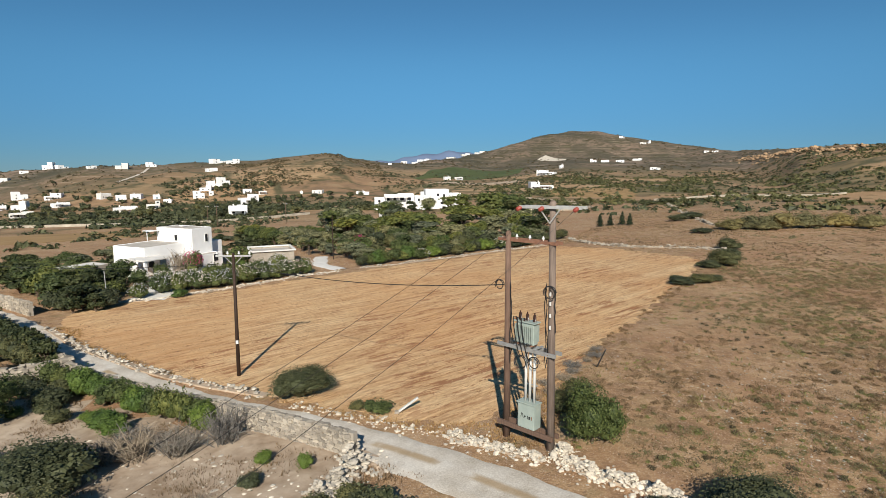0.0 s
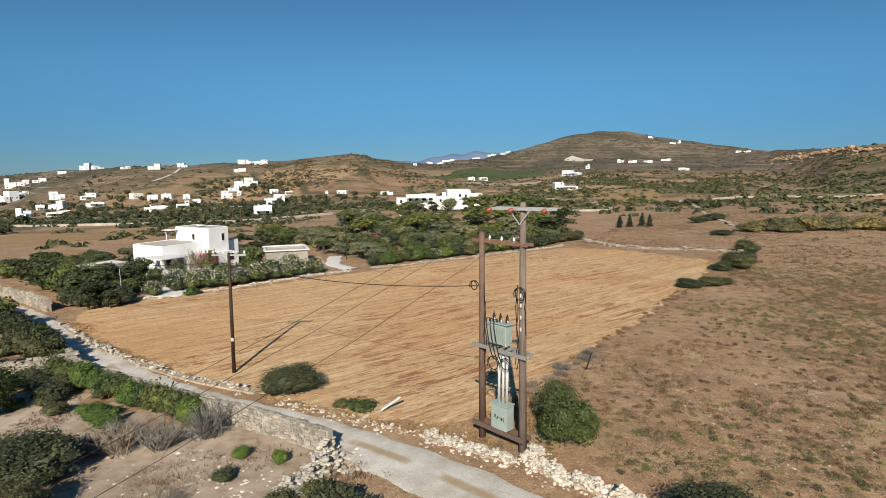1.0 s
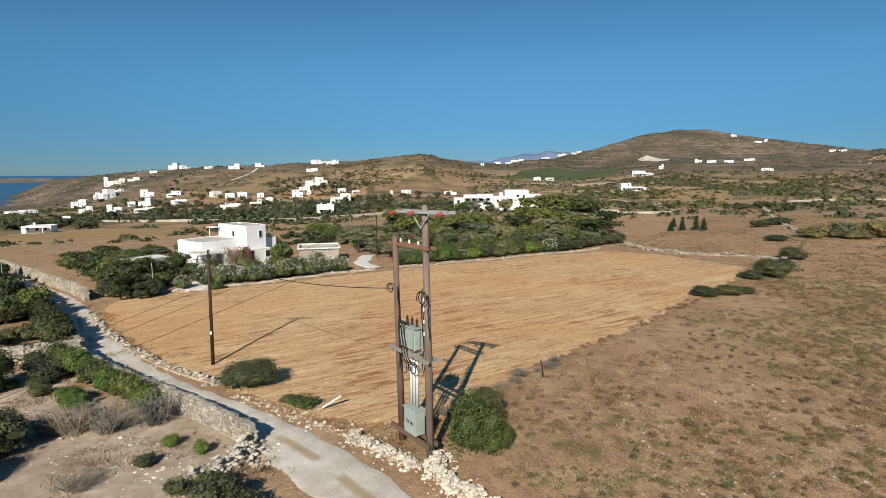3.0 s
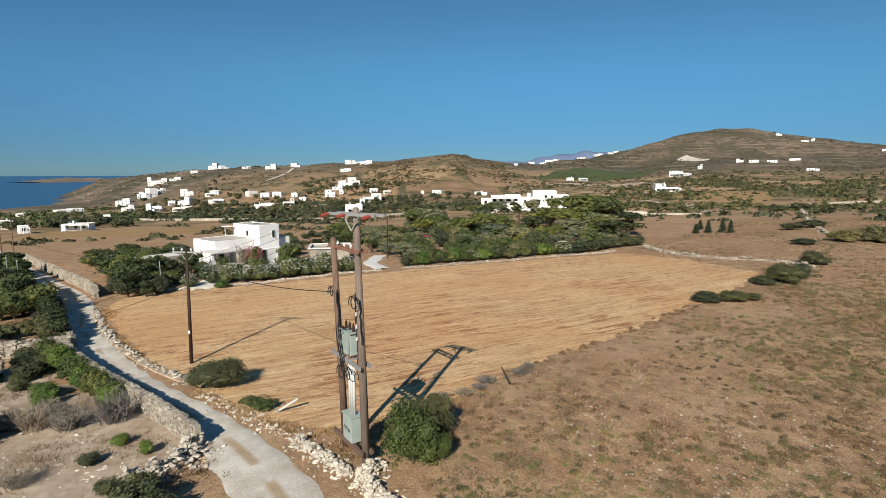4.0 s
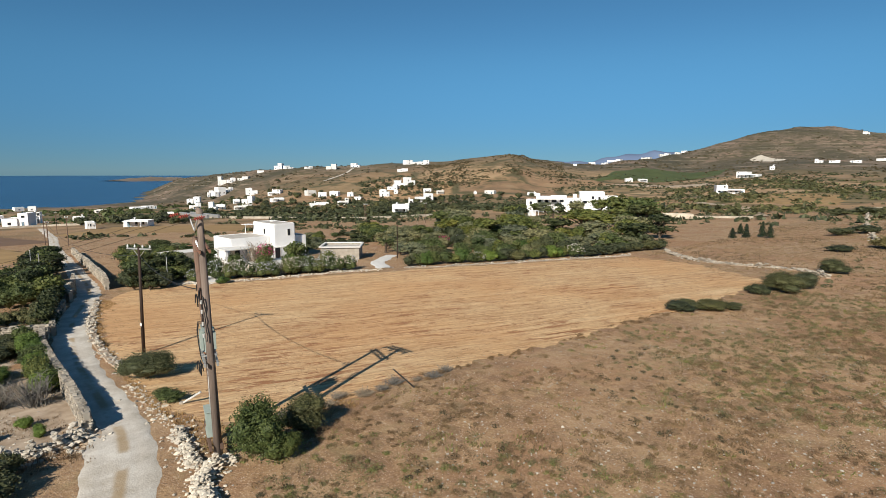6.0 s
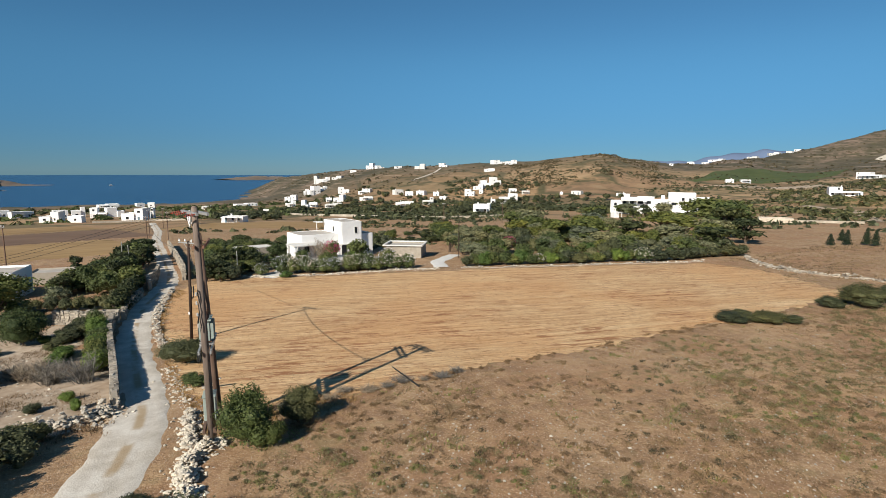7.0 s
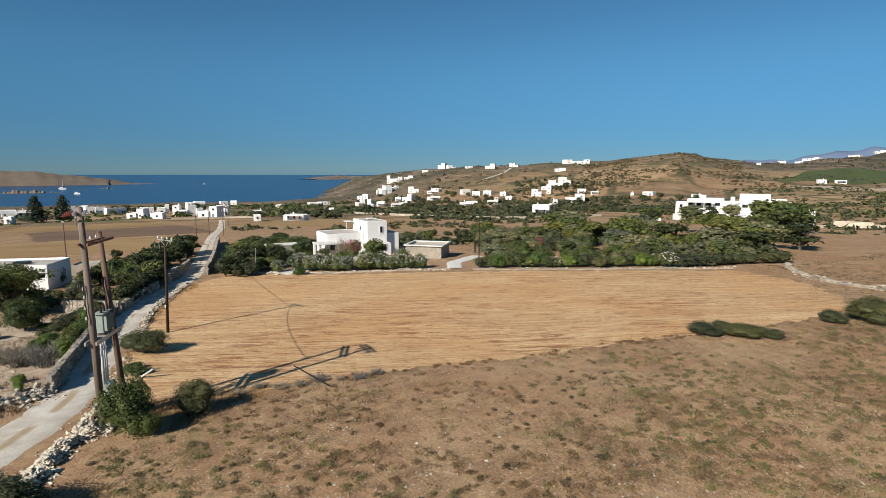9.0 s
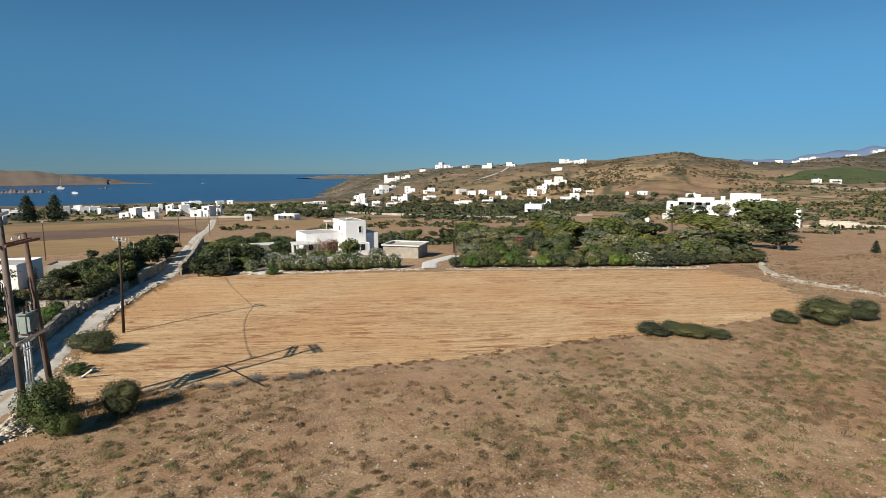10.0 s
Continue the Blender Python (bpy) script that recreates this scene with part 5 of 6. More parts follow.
for i, (x, y) in enumerate(along([(-31, 95), (-29, 103), (-26.5, 110)], 7)):
    plant("lentisk_bush", x, y, 4.2, 1.9)
plant("dark_tree", -32.5, 112.5, 10, 4.4, label="large dark rounded tree at the garden corner"); plant("olive_tree", -36, 108, 6, 3.4); plant("pink_oleander", -55.5, 84.5, 3.2, 2.4)
# trees of the large garden
rng = np.random.default_rng(77)
count = 0
while count < 120:
    s, off = rng.random(), rng.random() ** 1.3 * 62 + 4
    x, y = -46 + 22 * s - off * 0.87 + rng.uniform(-2, 2), 68 + 42 * s + off * 0.5 + rng.uniform(-2, 2)
    if x > -64 and y < 72 or (abs(x + 57) < 3 and y > 98):
        continue
    k = ("olive_tree", "pine_tree", "broad_tree", "olive_tree", "olive_tree", "green_bush", "lentisk_bush")[rng.integers(7)]
    h = rng.uniform(1.6, 3.0) + min(off, 40) * 0.03 * (1.2 if s > 0.35 else 0.5)
    plant(k, x, y, h * rng.uniform(1.05, 1.6), h)
    count += 1
for x, y, w, h, k in ((-76, 150, 5, 7.2, "palm_tree"), (-70, 156, 6, 5.2, "yucca"), (-66, 152, 5, 5, "yucca"), (-60, 140, 13, 5.6, "pine_tree"), (-52, 134, 11, 5.0, "pine_tree"), (-58, 160, 15, 8.5, "broad_tree"), (-50, 152, 13, 8.0, "broad_tree"), (-46, 143, 11, 6.8, "dark_tree"), (-82, 112, 9, 6.0, "pine_tree"), (-90, 120, 8, 6, "olive_tree"), (-72, 108, 9, 5.2, "pine_tree"), (-66, 118, 9, 5.2, "pine_tree"), (-80, 138, 8, 5, "olive_tree"), (-62, 77, 3.6, 3.4, "palm_tree"), (-41, 128, 9, 5, "olive_tree"), (-38, 121, 8, 4.6, "pine_tree"), (-88, 150, 8, 5.4, "dark_tree"), (-97, 160, 9, 6, "broad_tree"), (-36, 131, 8, 5.2, "dark_tree")):
    plant(k, x, y, w, h)
for i in range(55):
    s, off = rng.random(), rng.random() * 34 + 3
    x, y = -46 + 21 * s - off * 0.87, 69 + 40 * s + off * 0.5
    if not (x > -64 and y < 72):
        plant(("olive_bush", "green_bush", "olive_bush", "bright_bush")[rng.integers(4)], x, y, rng.uniform(2.4, 4.4), rng.uniform(1.4, 2.4))
for x, y, h in ((-22.0, 141, 3.2), (-19.5, 143, 3.6), (-24, 139, 2.4), (-17.5, 141, 3.2), (-26, 150, 2.6)):
    plant("cypress", x, y, 1.6, h)
for i in range(80):
    x, y = rng.uniform(-98, -59), rng.uniform(36, 50)
    if y > 35.5 - (x + 60) * 0.2 and not (-72 < x < -58 and y > 44) and not (-78 < x < -70 and 40 < y < 50):
        plant(("broad_tree", "dark_tree", "dark_tree", "green_bush")[rng.integers(4)], x, y, rng.uniform(2.8, 4.6), rng.uniform(2.0, 3.2))
for x, y, w, h, k in ((-84, 118, 11, 6.5, "olive_tree"), (-78, 112, 10, 6.0, "olive_tree"), (-74, 106, 9, 4.6, "pine_tree"), (-62, 104, 8, 5.0, "pine_tree"), (-56, 108, 9, 5.4, "pine_tree"), (-52, 102, 7, 4.0, "olive_tree"), (-45, 100, 7, 3.6, "olive_tree"), (-64, 96, 6, 3.4, "dark_tree"), (-41, 94, 5, 2.6, "lentisk_bush"), (-37.5, 97, 5, 2.4, "lentisk_bush"), (-49, 112, 9, 5.0, "dark_tree"), (-43, 116, 8, 4.4, "olive_tree"), (-57.5, 92, 4, 2.6, "oleander"), (-60.5, 90, 3.4, 2.4, "pink_oleander")):
    plant(k, x, y, w, h)
for x, y, w, h, k in ((-108, 214, 8, 5.5, "olive_tree"), (-101, 219, 9, 6.0, "broad_tree"), (-116, 213, 7, 4.5, "dark_tree"), (-125, 216, 8, 5, "olive_tree"), (-97, 224, 9, 6.5, "broad_tree"), (-112, 220, 5, 7, "palm_tree"), (-134, 222, 8, 4.5, "broad_tree")):
    plant(k, x, y, w, h)
# behind the house, and on the plain
for i in range(70):
    x, y = rng.uniform(-106, -79), rng.uniform(50, 122)
    plant(("olive_tree", "lentisk_bush", "green_bush", "dark_tree")[rng.integers(4)], x, y, rng.uniform(2.2, 4.4), rng.uniform(1.1, 2.2))
for x, y, w, h in ((3.5, 128, 7, 2.4), (8, 131, 8, 3.0), (13, 134, 8, 3.4), (18, 137, 8, 3.2), (24, 141, 8, 3.0), (31, 146, 7, 2.4), (37, 150, 8, 2.8), (-4, 160, 8, 2.0), (-8, 152, 6, 1.8), (-15, 235, 10, 2.6), (-22, 228, 9, 2.4), (10, 128, 6, 2.0), (29, 139, 6, 3.0), (44, 152, 9, 3), (-1, 118, 5, 1.2)):
    plant("reed_thicket" if 2 < x < 40 else "lentisk_bush", x, y, w, h)
# conifers by the shore
plant("cypress", -292, -19, 9.5, 13.5); plant("cypress", -296, -9, 9.5, 13.5); plant("cypress", -330, -24, 5, 6)
for i in range(260):
    near = [(-330, 170, 60, 50), (-420, 260, 80, 50), (-300, 250, 50, 60), (-430, 40, 40, 60), (-255, 95, 40, 20), (-500, 270, 100, 50), (-390, 370, 50, 25), (-210, 205, 30, 30), (-270, 310, 50, 50)][i % 9]
    x, y = rng.normal(near[0], near[2] * 0.6), rng.normal(near[1], near[3] * 0.6)
    if H(x, y) > SEA + 1:
        plant("village_tree", x, y, rng.uniform(4, 8.5), rng.uniform(2.5, 4.6))


# scrub on plain and hills
def clumps(name, n, place, size, material, label, category, seed, leaf=0.27, per=14):
    g = np.random.default_rng(seed)
    x, y = place(g, n)
    z = height(x, y)
    ok = z > SEA + 0.8
    x, y, z = x[ok], y[ok], z[ok]
    s = g.uniform(*size, len(x)) * (0.5 + g.random(len(x)) ** 2)
    d = g.normal(0, 1, (len(x), per, 3))
    d /= np.linalg.norm(d, axis=2)[..., None]
    d[..., 2] = np.abs(d[..., 2])
    p = np.stack([x, y, z], 1)[:, None] + d * s[:, None, None] * np.array((0.8, 0.8, 0.55))
    d[..., 2] += 0.5
    V, F = [], []
    pts, nrm = p.reshape(-1, 3), d.reshape(-1, 3)
    q, f = cards(g, pts, nrm, 1.0, 0.8)
    q = pts.repeat(4, 0) + (q - pts.repeat(4, 0)) * (s.repeat(per).repeat(4) * leaf * 2.2)[:, None]
    return tagged(sheet(name, q, f[:, :3], M[material]), label, category, kind="stuff")


def in_ring(r0, r1, a0, a1, bare=False):
    def place(g, n):
        x, y = [], []
        while len(x) < n:
            a, r = radians(g.uniform(a0, a1)), r0 + (r1 - r0) * g.random() ** 0.8
            px, py = 12 - r * math.sin(a), 14 + r * math.cos(a)
            if bare and -270 < px < -104 and py < 135:
                continue
            if noise.noise(Vector((px * 0.012, py * 0.012, 3.0))) + 0.6 * noise.noise(Vector((px * 0.045, py * 0.045, 7.0))) > g.uniform(-0.25, 0.35):
                x.append(px)
                y.append(py)
        return np.array(x), np.array(y)
    return place


clumps("hill_scrub", 7000, in_ring(420, 1400, -25, 72), (0.7, 2.0), "heath", "low dark scrub scattered over the hills", "scrub", 5)
clumps("plain_scrub", 6500, in_ring(170, 620, -25, 70, True), (0.6, 1.7), "lentisk", "dark green scrub and hedges on the plain", "scrub", 6)
def in_box(x0, x1, y0, y1, cut=-0.1):
    def place(g, n):
        x, y = g.uniform(x0, x1, n * 2), g.uniform(y0, y1, n * 2)
        k = np.array([noise.noise(Vector((a * 0.03, b * 0.03, 5.0))) + 0.5 * noise.noise(Vector((a * 0.11, b * 0.11, 1.0))) for a, b in zip(x, y)])
        ok = k > cut
        return x[ok], y[ok]
    return place


def on_slope(cut, f, x0=-9, x1=42, y0=20, y1=80):
    def place(g, n):
        x, y = g.uniform(x0, x1, n * 4), g.uniform(y0, y1, n * 4)
        k = np.array([noise.noise(Vector((a * f, b * f, 9.0 + cut))) for a, b in zip(x, y)])
        ok = (k > cut) & hill(x, y)
        return x[ok][:n], y[ok][:n]
    return place


def hill(x, y):
    edge = np.interp(y, [p[1] for p in FIELD_E], [p[0] for p in FIELD_E])
    return (x > edge + 0.3) & ((y > 22) | (x > 4)) & ~((y > 79) & (x < 2))


clumps("ridge_scrub", 2000, in_ring(470, 720, 33, 47), (0.5, 1.5), "heath", "dark scrub on the flank of the rocky ridge", "scrub", 27)
clumps("garden_scrub", 1500, in_box(-108, -76, 42, 125, -0.05), (0.4, 1.2), "lentisk", "olive-green scrub on the open ground behind the house", "scrub", 28)
clumps("plain_belts", 420, in_box(-215, -98, 50, 120, 0.2), (0.5, 1.4), "lentisk", "dark scrub belts on the dry plain", "scrub", 29)
clumps("valley_scrub", 1900, in_box(-345, -165, 128, 290), (0.9, 2.2), "lentisk", "green thickets between the village houses", "scrub", 21)
clumps("inland_scrub", 5200, in_box(-165, 170, 200, 520, 0.08), (0.8, 2.0), "lentisk", "dark green scrub lines on the inland plain", "scrub", 22)
clumps("pasture_cushions", 700, on_slope(0.0, 0.1, -20, 80, 80, 200), (0.2, 0.55), "greytuft", "grey-green low shrubs on the far pasture", "shrubs", 26, 0.14, 30)
clumps("shore_scrub", 900, in_ring(280, 620, 66, 100), (1.0, 2.6), "leaf", "green bushes between the shore houses", "scrub", 7)


# dry grass and weeds
def tufts(name, n, x0, x1, y0, y1, h, material, label, category, seed, blades=5, spread=0.12, width=0.02, test=None, patchy=0.0, scale=0.2, droop=(0.1, 0.7)):
    g = np.random.default_rng(seed)
    x, y = g.uniform(x0, x1, n * 2), g.uniform(y0, y1, n * 2)
    ok = np.ones(len(x), bool) if test is None else test(x, y)
    if patchy:
        k = np.sin(x * scale * 2.1 + 2 * np.sin(y * scale)) + np.sin(y * scale * 1.7 + 2 * np.sin(x * scale * 1.3 + 1))
        ok &= k + g.normal(0, 0.5, len(x)) > patchy
    x, y = x[ok][:n], y[ok][:n]
    m = len(x)
    a = g.uniform(0, 6.28, (m, blades))
    r = g.uniform(0, spread, (m, blades))
    bx, by = x[:, None] + r * np.cos(a), y[:, None] + r * np.sin(a)
    bz = height(bx, by) - 0.01
    hh = g.uniform(0.5, 1.3, (m, 1)) * g.uniform(0.6, 1.2, (m, blades)) * h
    lean = g.uniform(*droop, (m, blades)) * hh
    tx, ty = bx + lean * np.cos(a), by + lean * np.sin(a)
    w = width * g.uniform(0.6, 1.5, (m, blades))
    c = g.uniform(0, 6.28, (m, blades))
    dx, dy = w * np.cos(c), w * np.sin(c)
    q = np.stack([np.stack([bx - dx, by - dy, bz], -1), np.stack([bx + dx, by + dy, bz], -1), np.stack([tx, ty, bz + hh], -1)], 2)
    f = np.arange(m * blades * 3).reshape(-1, 3)
    return tagged(sheet(name, q.reshape(-1, 3), f, M[material]), label, category, kind="stuff")


def inside_field(x, y):
    e = np.interp(y, [p[1] for p in FIELD_E], [p[0] for p in FIELD_E])
    w = np.interp(y, [28.6] + [p[1] for p in FIELD_W], [-47] + [p[0] for p in FIELD_W])
    s = np.interp(x, [p[0] for p in FIELD_S], [p[1] for p in FIELD_S])
    n = np.interp(x, [p[0] for p in FIELD_N], [p[1] for p in FIELD_N])
    return (x < e) & (x > w) & (y > s) & (y < n)


tufts("dry_grass", 17000, -10, 42, 18, 75, 0.08, "straw", "short dry straw-coloured grass on the slope", "grass", 11, 6, 0.22, 0.011, hill, 0, 0.2, (0.3, 1.4))
tufts("brown_tufts", 5000, -10, 42, 18, 80, 0.13, "thistle", "brown dried thistle tufts on the slope", "grass", 12, 8, 0.22, 0.022, hill, 0.5, 0.35)
tufts("green_weeds", 2200, -8, 42, 20, 75, 0.13, "weed", "yellow-green weeds scattered on the slope", "weeds", 13, 10, 0.28, 0.03, hill, 1.05, 0.5)
def cushions(name, n, size, material, label, category, seed, per=46, leaf=0.05, f=0.12, cut=0.0, x0=-9, x1=44, y0=18, y1=84, test=hill):
    """Low rounded tufts of fine leaves in drifts."""
    g = np.random.default_rng(seed)
    x, y = g.uniform(x0, x1, n * 5), g.uniform(y0, y1, n * 5)
    k = np.array([noise.noise(Vector((a * f, b * f, seed * 1.7))) + 0.5 * noise.noise(Vector((a * f * 3.7, b * f * 3.7, seed * 0.9))) for a, b in zip(x, y)])
    rim = np.interp(y, [p[1] for p in FIELD_E], [p[0] for p in FIELD_E])
    ok = (k + g.normal(0, 0.12, len(x)) + 0.35 * smooth(2, 16, x - rim) - 0.25 > cut) & test(x, y)
    x, y = x[ok][:n], y[ok][:n]
    m = len(x)
    s = g.uniform(*size, m) * (0.5 + g.random(m) ** 2)
    d = g.normal(0, 1, (m, per, 3))
    d /= np.linalg.norm(d, axis=2)[..., None]
    d[..., 2] = np.abs(d[..., 2])
    shape = np.stack([g.uniform(0.7, 1.3, m), g.uniform(0.7, 1.3, m), g.uniform(0.4, 0.75, m)], 1)
    p = np.stack([x, y, height(x, y)], 1)[:, None] + d * s[:, None, None] * shape[:, None] * g.uniform(0.35, 1.05, (m, per, 1))
    q, fc = cards(g, p.reshape(-1, 3), d.reshape(-1, 3), leaf * 1.25, 0.5)
    return tagged(sheet(name, q, fc[:, :3], M[material]), label, category, kind="stuff")


cushions("brown_cushions", 3000, (0.22, 0.6), "thistle", "brown dried cushion shrubs on the slope", "shrubs", 23, 84, 0.04, 0.14, -0.02)
cushions("grey_cushions", 2500, (0.22, 0.58), "greytuft", "grey-green cushion shrubs on the slope", "shrubs", 24, 84, 0.04, 0.07, 0.02)
cushions("green_cushions", 1300, (0.2, 0.46), "weed", "yellow-green cushion weeds on the slope", "weeds", 25, 70, 0.038, 0.09, 0.1)
cushions("straw_cushions", 1300, (0.2, 0.5), "straw", "pale dry grass tussocks on the slope", "grass", 29, 64, 0.04, 0.08, -0.1)
cushions("dark_cushions", 420, (0.22, 0.5), "heath", "small dark dry shrubs on the slope", "shrubs", 31, 84, 0.04, 0.1, 0.12)
cushions("border_scrub", 240, (0.2, 0.42), "thistle", "dark dry scrub along the field edge", "scrub", 35, 70, 0.05, 0.2, -0.5, -8.5, 2, 27, 62, lambda x, y: np.abs(x - 0.2 - np.interp(y, [p[1] for p in FIELD_E], [p[0] for p in FIELD_E])) < 0.5)
tufts("far_grass", 12000, -25, 60, 75, 190, 0.13, "straw", "dry grass on the far pasture", "grass", 14, 5, 0.35, 0.05, lambda x, y: ~inside_field(x, y))
tufts("far_tufts", 3500, -25, 60, 80, 190, 0.2, "thistle", "brown tufts on the far pasture", "grass", 15, 7, 0.5, 0.07, lambda x, y: ~inside_field(x, y), 0.4, 0.12)
tufts("stubble", 22000, -54, 0, 23, 97, 0.09, "straw", "cut straw stubble on the field", "stubble", 16, 4, 0.16, 0.02, inside_field)
tufts("verge_grass", 3600, -54, -6, 22.4, 30, 0.15, "straw", "dry brown grass along the lane verge", "grass", 17, 7, 0.2, 0.025, lambda x, y: ~inside_field(x, y) & (y > np.interp(x, [-57, -50, -43, -35, -26, -19, -11.7, -5.4], [31, 28.6, 26.4, 24.8, 23.6, 22.8, 22.4, 20.6])))
tufts("garden_weeds", 2400, -36, -9, 10, 19, 0.16, "thistle", "dry weeds in the stony plot", "weeds", 18, 7, 0.25, 0.025, None, 0.3, 0.5)

# ---- plots, tracks and walls of the valley ----
plot("garden_plot", -25, 13.2, 28, 12.5, 6, "soil", "pale stony garden soil with dry weeds", 50, 0.05)
plot("ochre_field", -225, 2, 40, 60, 12, "ochre", "dry ochre field towards the shore")
plot("ploughed_field", -178, 18, 48, 46, 10, "plough", "brown ploughed field beside the lane")
plot("pasture_field", -128, 12, 44, 46, 10, "ochre", "dry ochre pasture beside the lane")
plot("meadow_field", -180, 88, 70, 40, 50, "ochre", "dry ochre field behind the white house")
def parcel(name, south, east, north, west, mat, label, n=40, lift=0.3):
    return tagged(patch(name, south, east, north, west, n, M[mat], lift, 1.5), label, "field", kind="structure")


parcel("inland_field", [(-85, 306), (-34, 290)], [(-34, 290), (-42, 360)], [(-98, 390), (-42, 360)], [(-85, 306), (-98, 390)], "ochre", "ochre field strip on the inland plain")
parcel("vineyard", [(-262, 480), (-214, 515)], [(-214, 515), (-205, 640), (-240, 770)], [(-310, 720), (-240, 770)], [(-262, 480), (-295, 600), (-310, 720)], "vine", "large green vineyard on the rising plain", 60, 0.8)
parcel("red_field", [(-226, 440), (-150, 462)], [(-150, 462), (-158, 505)], [(-215, 470), (-158, 505)], [(-226, 440), (-215, 470)], "soil", "bare reddish field on the rising plain", 40, 0.6)
parcel("quarry", [(-283, 985), (-215, 905)], [(-215, 905), (-225, 960)], [(-280, 1030), (-225, 960)], [(-283, 985), (-280, 1030)], "rubble", "pale quarried patch at the foot of the hill", 30, 0.8)
plot("east_field", 70, 240, 80, 14, 0, "ochre", "dry ochre field on the inland plain")
path = ribbon("path", [(-46.2, 64.2), (-52, 67), (-58, 75)], (2.2, 2.2), 30, M["offwhite"], 0.1)
tagged(path, "pale paved path through the hedge", "path", kind="structure")
path2 = ribbon("path", [(-30, 98.5), (-36, 101), (-46, 104)], (2.6, 2.6), 30, M["offwhite"], 0.1)
tagged(path2, "pale garden drive between trees", "path", kind="structure")
path3 = ribbon("path", [(-55.4, 40.5), (-57.5, 44.5), (-61.5, 48)], (4.5, 3.2), 30, M["offwhite"], 0.09)
tagged(path3, "pale paved forecourt of the house", "path", kind="structure")
track = ribbon("track", [(-575, 440), (-548, 412), (-530, 388), (-505, 352)], (3, 3), 60, M["road"], 0.6)
tagged(track, "pale dirt track up the hillside", "track", kind="structure")
track2 = ribbon("track", [(-90, 292), (-60, 262), (-40, 215)], (5, 4), 60, M["soil"], 0.25)
tagged(track2, "sandy track to the inland house", "track", kind="structure")


def long_wall(name, line, h, th, mat, label, cap=None):
    """A plain masonry wall that follows the ground, with an uneven top."""
    n = max(6, int(np.linalg.norm(np.diff(np.array(line, float), axis=0), axis=1).sum() / 1.2))
    c = along(line, n)
    t = np.gradient(c, axis=0)
    t /= np.linalg.norm(t, axis=1)[:, None]
    nr = np.stack([-t[:, 1], t[:, 0]], 1) * th / 2
    z = height(c[:, 0], c[:, 1])
    g = np.random.default_rng(int(abs(line[0][0]) * 10))
    top = z + h * (1 + g.uniform(-0.06, 0.06, n))
    rows = np.stack([np.column_stack([c - nr, z - 0.3]), np.column_stack([c - nr * 0.85, top]), np.column_stack([c + nr * 0.85, top]), np.column_stack([c + nr, z - 0.3])], 1)
    F = grid_faces(n, 4).tolist() + [[0, 1, 2, 3], [4 * n - 1, 4 * n - 2, 4 * n - 3, 4 * n - 4]]
    return tagged(sheet(name, rows.reshape(-1, 3), F, M[mat]), label, "wall", kind="structure")


long_wall("wall_plain", [(-281, 128), (-228, 133), (-174, 156), (-165, 176), (-160, 200)], 1.0, 0.6, "stone", "long pale stone wall across the plain")
long_wall("wall_pasture", [(31, 137), (23, 126), (40, 146), (60, 160)][2:] + [(90, 175)], 0.8, 0.6, "stone", "low dry stone wall on the far pasture")
long_wall("wall_inland", [(-23, 263), (-14.6, 265), (7.5, 276), (32, 292), (54, 306)], 0.8, 0.8, "stone", "pale dry stone wall across the inland plain")
long_wall("wall_shore", [(-270, 36), (-266, 60), (-254, 72)], 0.8, 0.5, "stone", "pale garden wall in front of the shore houses")
gw = long_wall("wall_gate", [(-65.5, 190), (-56, 202), (-40, 206)], 0.7, 0.5, "stone", "low grey boundary wall beyond the garden")
gp = tagged(root("gate_tower", -66.2, 188.6, H(-66.2, 188.6), 20), "tall white gate pillar beside the boundary wall", "gate pillar")
bm = bmesh.new()
box(bm, 0, 0, 2.4, 1.7, 1.7, 5.6, 0.08)
part("pillar", bm, M["white"], gp)
bm = bmesh.new()
box(bm, 0, 0, 5.25, 2.0, 2.0, 0.14, 0.03)
part("cap", bm, M["white"], gp)
bn = tagged(root("stone_barn", -63, 193.5, H(-63, 193.5), 30), "low grey stone barn beside the gate", "barn")
volume(bn, 0, 9, 0, 4, -0.3, 1.6, "stone", "concrete", 0)

# island and far mountains
def ridge(name, pts, base_z, width, mat, label):
    n = 90
    c = along([(p[0], p[1]) for p in pts], n)
    s = np.linspace(0, 1, n)
    hts = np.interp(s, np.linspace(0, 1, len(pts)), [p[2] for p in pts])
    hts = hts + (np.sin(s * 43) * 0.05 + np.sin(s * 97 + 1) * 0.04 + np.sin(s * 19) * 0.05) * hts.max() * (hts > base_z + 2)
    t = np.gradient(c, axis=0)
    t /= np.linalg.norm(t, axis=1)[:, None]
    nr = np.stack([-t[:, 1], t[:, 0]], 1)
    prof = ((-1, 0), (-0.75, 0.3), (-0.45, 0.66), (-0.2, 0.9), (0, 1), (0.3, 0.8), (0.7, 0.3), (1, 0))
    rows = [np.column_stack([c + nr * width * (u + 0.06 * np.sin(s * 60 + u * 9))[:, None], base_z + (hts - base_z) * v]) for u, v in prof]
    V = np.stack(rows, 1).reshape(-1, 3)
    return tagged(sheet(name, V, grid_faces(n, len(prof)), M[mat], flat=False), label, "hills", kind="structure")


